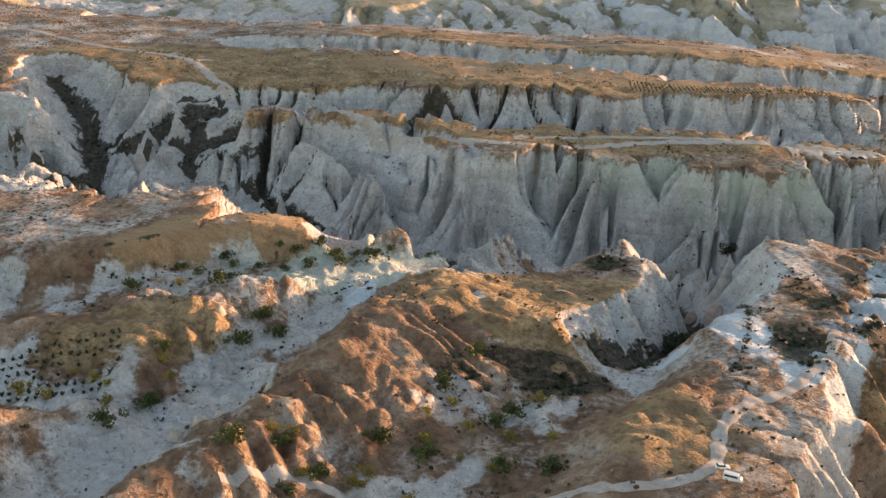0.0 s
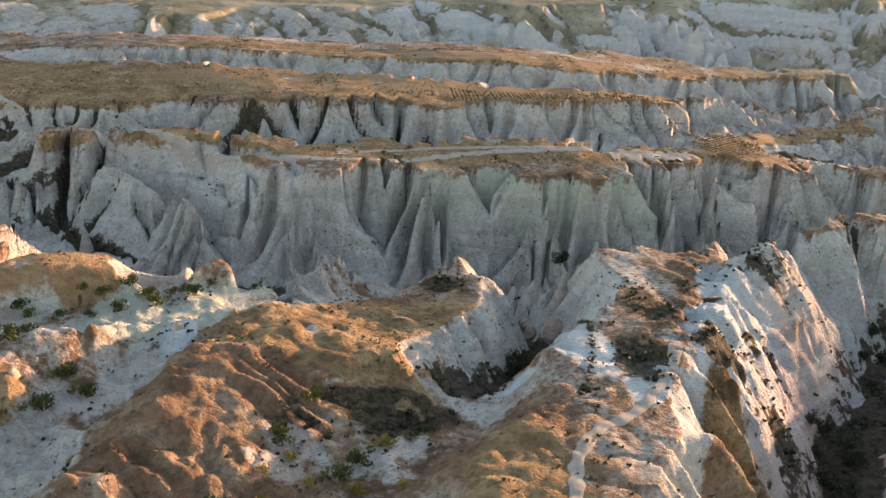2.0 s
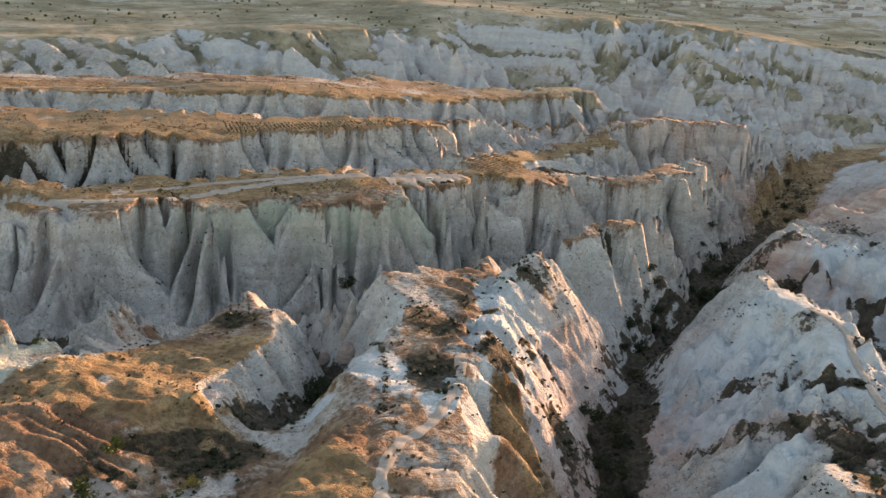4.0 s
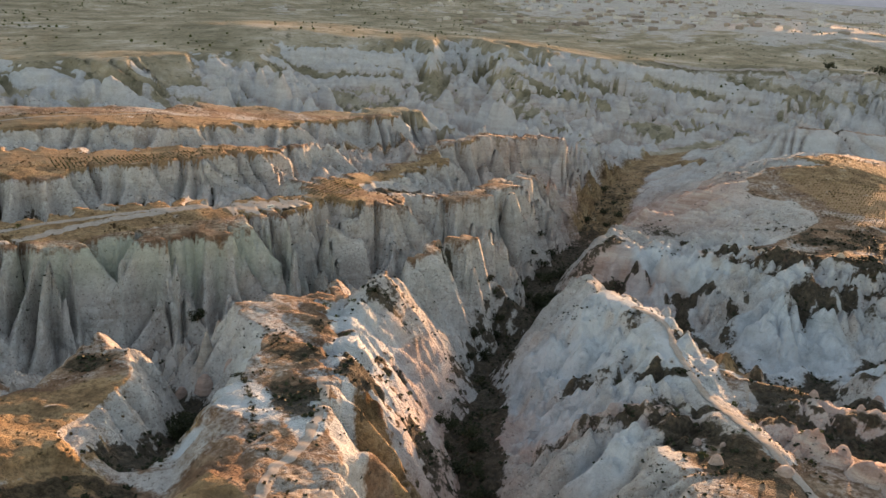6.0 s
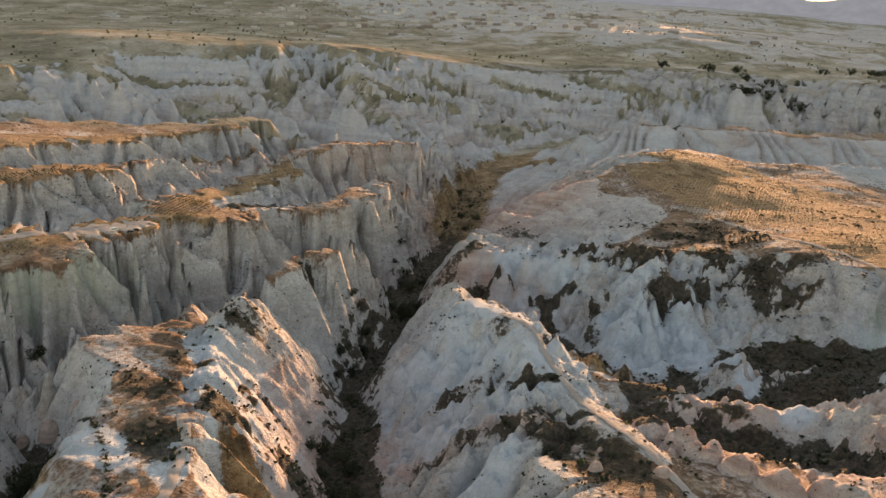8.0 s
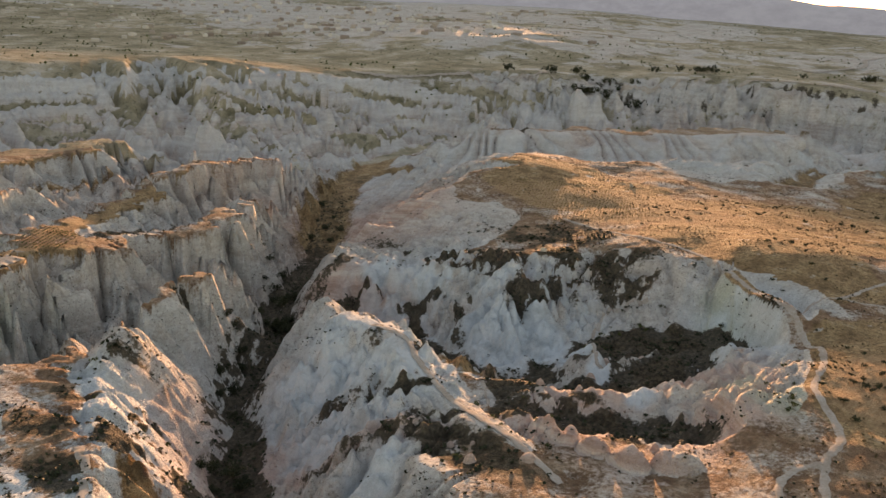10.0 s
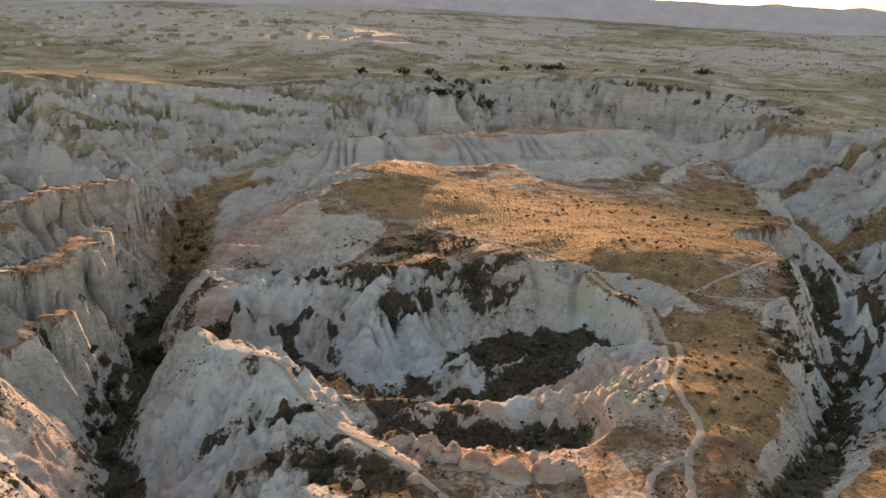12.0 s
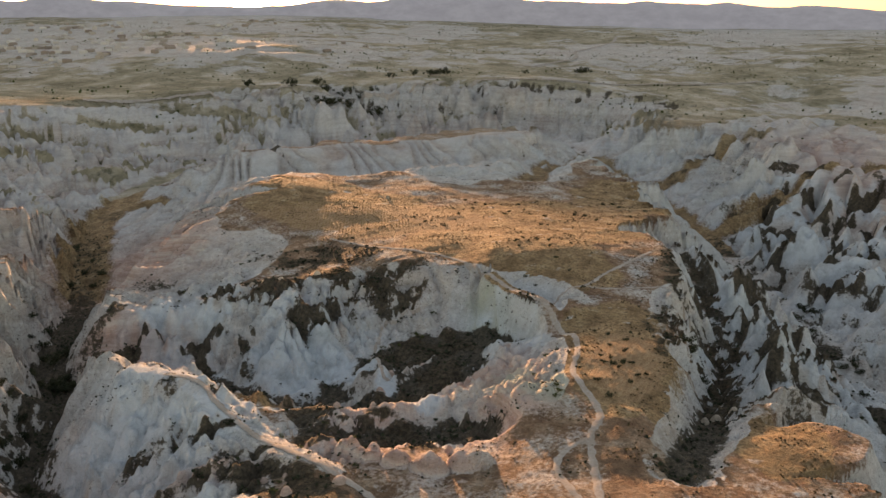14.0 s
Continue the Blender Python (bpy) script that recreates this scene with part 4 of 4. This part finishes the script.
# ---- low growth too small to count ----
def tufts(name, leaf, seed, count, weight, low, high, label):
    """Low scrub as bent blades in little heaps over the ground."""
    rng = np.random.RandomState(seed)
    area = RR * RR * (RR < 560) * (np.arange(NH)[None, :] < len(dense) - 1)
    share = (weight * area).ravel().astype(np.float64)
    pick = rng.choice(share.size, count, p=share / share.sum())
    px = GX.ravel()[pick] + rng.uniform(-0.4, 0.4, count)
    py = GY.ravel()[pick] + rng.uniform(-0.4, 0.4, count)
    pz = GZ.ravel()[pick]
    size = rng.uniform(low, high, count)
    blades = 6
    a = rng.uniform(0, 6.283, (count, blades))
    tip = np.stack([np.cos(a), np.sin(a), rng.uniform(0.3, 1.1, (count, blades))], -1) * size[:, None, None] * 0.62
    side = np.stack([-np.sin(a), np.cos(a), a * 0], -1) * size[:, None, None] * 0.34
    root = np.stack([px * U, py * U, pz * U - 0.1], -1)[:, None, :]
    verts = np.stack([root - side * 0.6 + 0 * tip, root + side * 0.6 + 0 * tip, root + tip * 0.7 + side, root + tip * 0.7 - side + 0.0 * tip, root + tip], 2).reshape(-1, 3)
    n = np.arange(count * blades) * 5
    mesh = bpy.data.meshes.new(name)
    tris = np.stack([np.stack([n, n + 1, n + 2], -1), np.stack([n, n + 2, n + 3], -1), np.stack([n + 3, n + 2, n + 4], -1)], 1).reshape(-1, 3)
    mesh.vertices.add(len(verts))
    mesh.vertices.foreach_set("co", verts.astype(np.float32).ravel())
    mesh.loops.add(tris.size)
    mesh.loops.foreach_set("vertex_index", tris.astype(np.int32).ravel())
    mesh.polygons.add(len(tris))
    mesh.polygons.foreach_set("loop_start", np.arange(0, tris.size, 3, dtype=np.int32))
    mesh.update(calc_edges=True)
    mesh.materials.append(leaf)
    return tagged(new(name, mesh), label, "scrub", kind="stuff")


SPOTTY = smooth(cloud(GX, GY, 14, 3, 55), -0.05, 0.3)
tufts("dark_scrub", DARK_LEAF, 21, 12000, GROWTH * (0.25 + SPOTTY), 0.8, 2.6, "dark low scrub in gullies and on heath")
tufts("dry_scrub", DRY_LEAF, 22, 12000, (1 - ROCK).clip(0.02, 1) * (1 - GROWTH) * (0.05 + SPOTTY), 0.5, 1.6, "dry brown tussocks over grassland")
tufts("slope_scrub", DARK_LEAF, 23, 7000, ROCK * (GUP > 0.35) * (0.02 + SPOTTY ** 2), 0.5, 1.7, "small dark bushes on pale tuff slopes")


def far_woods(seed, count):
    """Small far trees over the plain: uneven low-sided crowns in loose lines and groves."""
    rng = np.random.RandomState(seed)
    h, r = np.radians(rng.uniform(-30, 96, count)), np.sqrt(rng.uniform(700 ** 2, 2000 ** 2, count))
    x, y = CX + r * np.sin(h), CY + r * np.cos(h)
    keep = cloud(x, y, 130, 4, 77) + 0.5 * cloud(x, y, 24, 2, 78) > 0.1
    verts, faces = [], []
    for px, py in zip(x[keep], y[keep]):
        wide = rng.uniform(1.2, 3.4)
        tall = wide * rng.uniform(0.9, 1.9)
        foot, n = ground_at(px, py) * U - 0.3, len(verts)
        for level, girth in ((0.0, 0.55), (0.4, 1.0), (0.75, 0.6)):
            for k in range(5):
                a = k * 1.2566 + level
                g = wide * girth * rng.uniform(0.7, 1.2)
                verts.append((px * U + g * math.cos(a), py * U + g * math.sin(a), foot + tall * level))
        verts.append((px * U, py * U, foot + tall))
        for k in range(5):
            q = (k + 1) % 5
            faces += [(n + k, n + q, n + 5 + q, n + 5 + k), (n + 5 + k, n + 5 + q, n + 10 + q, n + 10 + k), (n + 10 + k, n + 10 + q, n + 15)]
    mesh = bpy.data.meshes.new("far_woods")
    mesh.from_pydata(verts, [], faces)
    mesh.materials.append(LEAF)
    return tagged(new("far_woods", mesh), "scattered dark trees over the far plain", "trees", kind="stuff")


far_woods(51, 11000)


# ---- planted rows ----
def rows_of(name, leaf, cx, cy, wide, deep, turn, gap, step, size, label):
    """Vines or seedlings in straight rows, as leaf sprays standing on the soil."""
    rng = random.Random(int(cx * 7 + cy))
    c, s = math.cos(radians(turn)), math.sin(radians(turn))
    verts, faces = [], []
    v = -deep
    while v <= deep:
        u = -wide
        while u <= wide:
            if rng.random() < 0.85:
                x, y = cx + u * c - v * s + rng.gauss(0, 0.08), cy + u * s + v * c + rng.gauss(0, 0.08)
                at = Vector((x * U, y * U, ground_at(x, y) * U - 0.05))
                for _ in range(5):
                    a = rng.uniform(0, 6.283)
                    tip = Vector((math.cos(a) * 0.6, math.sin(a) * 0.6, rng.uniform(0.5, 1.1))) * size * rng.uniform(0.7, 1.3)
                    side = Vector((-math.sin(a), math.cos(a), 0)) * size * 0.35
                    k = len(verts)
                    verts += [at - side * 0.4, at + side * 0.4, at + tip * 0.7 + side, at + tip, at + tip * 0.7 - side]
                    faces += [(k, k + 1, k + 2, k + 4), (k + 4, k + 2, k + 3)]
            u += step
        v += gap
    mesh = bpy.data.meshes.new(name)
    mesh.from_pydata(verts, [], faces)
    mesh.materials.append(leaf)
    return tagged(new(name, mesh), label, "crop rows", kind="stuff")


rows_of("vineyard", LEAF, 85, 430, 46, 8, 3, 1.9, 1.5, 1.2, "rows of low vines on a stubble field")
rows_of("plateau_vines", LEAF, 128, 386, 13, 8, 42, 1.5, 0.8, 0.9, "rows of low vines on the tableland")
rows_of("orchard_rows", DARK_LEAF, -58, 206, 11, 7, 24, 2.2, 1.3, 1.5, "rows of dark seedlings on pale soil")
rows_of("field_rows", YELLOW_LEAF, 350, 322, 26, 36, -32, 3.0, 1.6, 0.9, "rows of dry yellow stalks on the tableland")


# ---- rock pinnacles and mounds ----
def stone(name, tone):
    n = Nodes(name, 0.95)
    fine = n.speckle(0.5, 6, 0.7)
    beds = n.speckle(0.12, 5, 0.7, n.stretch(0.15, 0.15, 2.5))
    c = n.ramp(beds, (0.35, tuple(v * 0.7 for v in tone)), (0.55, tone), (0.7, tuple(min(0.8, v * 1.18) for v in tone)))
    n.colour(n.mix(n.ramp(fine, (0.36, 0.5), (0.52, 0.0)), c, tuple(v * 0.45 for v in tone)))
    n.bump(fine, 0.6, 0.8)
    return n.mat


GREY_STONE, PINK_STONE, WARM_STONE = stone("grey_tuff", (0.46, 0.42, 0.38)), stone("pink_tuff", (0.52, 0.40, 0.35)), stone("warm_tuff", (0.55, 0.47, 0.38))


def rock(name, seed, wide, high, lean, sharp, material, label, category):
    """A weathered tuff form: a lathe of uneven rings, grooved by rain."""
    rng = random.Random(seed)
    bm = bmesh.new()
    sides, levels = 22, 14
    phase = rng.uniform(0, 9)
    rows = []
    for i in range(levels + 1):
        t = i / levels
        r = wide * ((1 - t) ** sharp * 0.92 + 0.03)
        row = []
        for k in range(sides):
            a = 6.28318 * k / sides
            groove = 1 + 0.16 * noise.noise((math.cos(a) * 1.7 + phase, math.sin(a) * 1.7, t * 0.9)) + 0.12 * noise.noise((math.cos(a) * 4 + phase, math.sin(a) * 4, t * 2.2))
            row.append(bm.verts.new((r * groove * math.cos(a) + lean * t * wide, r * groove * math.sin(a) * 0.85, high * (t * 1.12 - 0.12) + 0.05 * wide * noise.noise((a, t * 5, phase)))))
        rows.append(row)
    for r, s in zip(rows, rows[1:]):
        for k in range(sides):
            bm.faces.new((r[k], r[(k + 1) % sides], s[(k + 1) % sides], s[k]))
    bm.faces.new(rows[-1])
    ob = part(name, bm, material)
    for f in ob.data.polygons:
        f.use_smooth = True
    return tagged(ob, label, category)


def stood(ob, places, group, seed, sink):
    rng = random.Random(seed)
    for k, (x, y, s) in enumerate(places):
        m = pose(x * U, y * U, ground_at(x, y) * U - sink * s, 0, 0, rng.uniform(0, 360))
        it = ob if k == 0 else copy_thing(ob, m)
        it.matrix_basis = m @ Matrix.Diagonal((s * rng.uniform(0.85, 1.2), s * rng.uniform(0.85, 1.2), s * rng.uniform(0.8, 1.2), 1))
        it["group"] = group


stood(rock("rock_pinnacle", 31, 7, 20, 0.15, 0.85, GREY_STONE, "tapering grey tuff pinnacle beside a gorge", "rock"),
      [(33, 304, 1.0), (38, 310, 1.1), (28, 300, 0.8), (24, 296, 0.7), (44, 298, 0.8), (190, 326, 0.9), (58, 290, 0.9), (64, 300, 0.8), (70, 308, 0.9), (78, 312, 0.7), (16, 290, 0.6),
       (150, 338, 0.8), (160, 341, 0.9), (140, 334, 0.7), (112, 318, 0.8), (100, 316, 0.7), (-70, 300, 0.9), (-95, 300, 1.1), (-110, 340, 1.1), (-84, 344, 0.9), (-62, 330, 1.0), (-125, 300, 0.9)],
      "pinnacles along the gorge", 8, 3)
stood(rock("boulder_mound", 33, 6, 7, 0.05, 0.45, PINK_STONE, "rounded pinkish tuff mound in dark scrub", "rock"),
      [(130, 195, 0.7), (138, 186, 0.8), (147, 191, 0.6), (155, 187, 0.7), (176, 211, 0.6), (182, 203, 0.6), (135, 205, 0.5), (138, 201, 0.35), (208, 216, 0.6), (222, 220, 0.6), (233, 214, 0.5),
       (56, 283, 1.1), (61, 279, 0.9), (52, 290, 0.8), (198, 192, 0.6), (166, 172, 0.6)],
      "rounded mounds in the basin", 9, 2)
stood(rock("white_boulder", 35, 4, 5, 0.1, 0.5, WARM_STONE, "small pale tuff knob on a bare slope", "rock"),
      [(-30, 198, 0.8), (-28, 200, 0.6), (-33, 196, 0.9), (-22, 206, 0.7), (-18, 247, 0.8), (-38, 226, 0.6), (254, 300, 1.0), (262, 292, 1.2), (270, 280, 1.0), (405, 324, 0.8), (232, 118, 1.4), (236, 114, 1.2), (229, 121, 1.1)],
      "pale knobs on the slopes", 10, 1)
tower = rock("rock_tower", 37, 3.4, 11, 0.05, 0.5, WARM_STONE, "slender banded tuff tower at a field's edge", "rock")
tower.matrix_basis = pose(-52 * U, 269 * U, ground_at(-52, 269) * U - 1)


# ---- vehicles ----
PAINT_WHITE, PAINT_DARK = plain("white_paint", (0.75, 0.75, 0.74), 0.3, 0.03), plain("dark_paint", (0.04, 0.025, 0.022), 0.3, 0.2)
GLASS, RUBBER = plain("tinted_glass", (0.02, 0.025, 0.03), 0.08, 0.1), plain("rubber", (0.025, 0.025, 0.025), 0.9, 0.2)


def shell(name, outline, width, inset, material, parent, label=""):
    """A closed body from a side outline, narrower by inset at the top."""
    bm = bmesh.new()
    top = max(z for _, z in outline)
    low = min(z for _, z in outline)
    rows = []
    for side in (-1, 1):
        rows.append([bm.verts.new((x, side * (width / 2 - inset * (z - low) / (top - low)), z)) for x, z in outline])
    n = len(outline)
    for k in range(n):
        bm.faces.new((rows[0][k], rows[0][(k + 1) % n], rows[1][(k + 1) % n], rows[1][k]))
    bm.faces.new(rows[0][::-1])
    bm.faces.new(rows[1])
    bmesh.ops.bevel(bm, geom=bm.edges[:], offset=0.05, segments=1, affect="EDGES")
    bmesh.ops.recalc_face_normals(bm, faces=bm.faces)
    return part(name, bm, material, parent, label)


def wheel(x, y, r, parent):
    bm = bmesh.new()
    bmesh.ops.create_cone(bm, cap_ends=True, segments=16, radius1=r, radius2=r, depth=0.2, matrix=pose(x, y, r, 90))
    tyre = part("wheel", bm, RUBBER, parent)
    bm = bmesh.new()
    bmesh.ops.create_cone(bm, cap_ends=True, segments=12, radius1=r * 0.55, radius2=r * 0.55, depth=0.22, matrix=pose(x, y, r, 90))
    part("rim", bm, PAINT_WHITE, tyre)


def minibus(name, paint, label):
    van = tagged(new(name), label, "minibus")
    shell("body", [(-2.7, 0.35), (2.6, 0.35), (2.7, 1.0), (2.2, 1.35), (1.6, 2.3), (-2.6, 2.4), (-2.75, 1.2)], 2.0, 0.12, paint, van)
    for side in (-1, 1):
        shell("side_window", [(-2.4, 1.45), (1.3, 1.45), (1.15, 2.0), (-2.4, 2.05)], 0.06, 0.0, GLASS, van).matrix_basis = pose(0, side * 0.95, 0)
    shell("windscreen", [(1.95, 1.5), (2.12, 1.5), (1.72, 2.2), (1.55, 2.2)], 1.7, 0.1, GLASS, van)
    for x in (-1.7, 1.7):
        for y in (-0.92, 0.92):
            wheel(x, y, 0.36, van)
    return van


def car(name, paint, label):
    it = tagged(new(name), label, "car")
    shell("body", [(-2.1, 0.3), (2.1, 0.3), (2.15, 0.75), (1.1, 0.95), (-1.9, 1.0), (-2.15, 0.8)], 1.75, 0.08, paint, it)
    shell("cabin", [(-1.8, 0.95), (1.0, 0.93), (0.3, 1.45), (-1.4, 1.48)], 1.6, 0.2, GLASS, it)
    shell("roof", [(-1.45, 1.44), (0.35, 1.42), (0.25, 1.53), (-1.35, 1.55)], 1.3, 0.03, paint, it)
    for x in (-1.3, 1.3):
        for y in (-0.8, 0.8):
            wheel(x, y, 0.32, it)
    return it


minibus("minibus", PAINT_WHITE, "white minibus parked on pale dust").matrix_basis = set_on(None, 45.2, 193.2, -12, 1.0, -0.26)
car("parked_car", PAINT_WHITE, "white car parked beside a minibus").matrix_basis = set_on(None, 44.2, 195.6, 8, 1.0, -0.26)
minibus("plateau_minibus", PAINT_WHITE, "white minibus parked on the tableland").matrix_basis = set_on(None, 98, 364, 10, 1.0, -0.3)
car("plateau_car", PAINT_DARK, "dark car parked at the cliff's edge").matrix_basis = set_on(None, 101.5, 360, 20, 1.2, -0.3)
car("plateau_jeep", PAINT_DARK, "dark red car parked at the cliff's edge").matrix_basis = set_on(None, 104, 361.5, -10, 1.2, -0.3)


# ---- far village, hills on the skyline and the sun ----
def village():
    rng = random.Random(41)
    bm = bmesh.new()
    for _ in range(280):
        h, r = rng.gauss(40, 7), rng.uniform(1250, 1950)
        x, y = CX + r * math.sin(radians(h)), CY + r * math.cos(radians(h))
        w, d, z = rng.uniform(6, 14), rng.uniform(5, 10), rng.uniform(5, 10)
        m = pose(x * U, y * U, ground_at(x, y) * U - 1, 0, 0, rng.uniform(0, 180))
        q = [bm.verts.new(m @ Vector(v)) for v in ((-w, -d, 0), (w, -d, 0), (w, d, 0), (-w, d, 0), (-w, -d, z), (w, -d, z), (w, d, z), (-w, d, z), (-w, 0, z + 2.5), (w, 0, z + 2.5))]
        for f in ((0, 1, 5, 4), (1, 2, 6, 9, 5), (2, 3, 7, 6), (3, 0, 4, 8, 7), (4, 5, 9, 8), (6, 7, 8, 9)):
            bm.faces.new([q[i] for i in f])
    n = Nodes("village_walls", 0.9)
    isle = n.tree.nodes.new("ShaderNodeNewGeometry").outputs["Random Per Island"]
    n.colour(n.ramp(isle, (0.0, (0.25, 0.20, 0.17)), (0.5, (0.42, 0.37, 0.32)), (1.0, (0.65, 0.62, 0.58))))
    return tagged(part("village", bm, n.mat), "far village of pale stone houses", "village", kind="stuff")


village()


def skyline():
    """A chain of far hills that closes the plain."""
    hs = np.arange(-10.0, 130.0, 0.2)
    bm = bmesh.new()
    rows = []
    for k, (r, low) in enumerate(((2050, 0.0), (2110, 0.45), (2170, 0.8), (2215, 1.0), (2245, 0.9))):
        row = []
        for h in hs:
            tall = 97 - 30 * min(max((h - 64) / 26, 0), 1) + 8 * math.exp(-((h - 30) / 12) ** 2) - 12 * math.exp(-((h - 52) / 7) ** 2) + 14 * abs(noise.noise((h * 0.13, 8.2, 0))) * (h > 62)
            tall += 7 * noise.noise((h * 0.22, 3.1, 0)) + 7 * noise.noise((h * 0.55, 0.7, k * 0.4)) + 1.6 * noise.noise((h * 1.7, 5, k))
            z = 5 + (tall - 5) * low
            row.append(bm.verts.new(((CX + r * math.sin(radians(h))) * U, (CY + r * math.cos(radians(h))) * U, z * U)))
        rows.append(row)
    for a, b in zip(rows, rows[1:]):
        for k in range(len(hs) - 1):
            bm.faces.new((a[k], b[k], b[k + 1], a[k + 1]))
    n = Nodes("hazed_far_hills", 0.95)
    # haze put into the hills: bluish base colour and a faint emission
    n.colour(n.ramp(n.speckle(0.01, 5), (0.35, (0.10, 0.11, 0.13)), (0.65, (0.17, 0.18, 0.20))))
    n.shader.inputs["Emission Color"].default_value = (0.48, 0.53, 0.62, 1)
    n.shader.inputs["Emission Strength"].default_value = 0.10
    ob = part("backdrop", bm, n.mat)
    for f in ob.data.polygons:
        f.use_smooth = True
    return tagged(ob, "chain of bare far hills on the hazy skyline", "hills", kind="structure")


skyline()
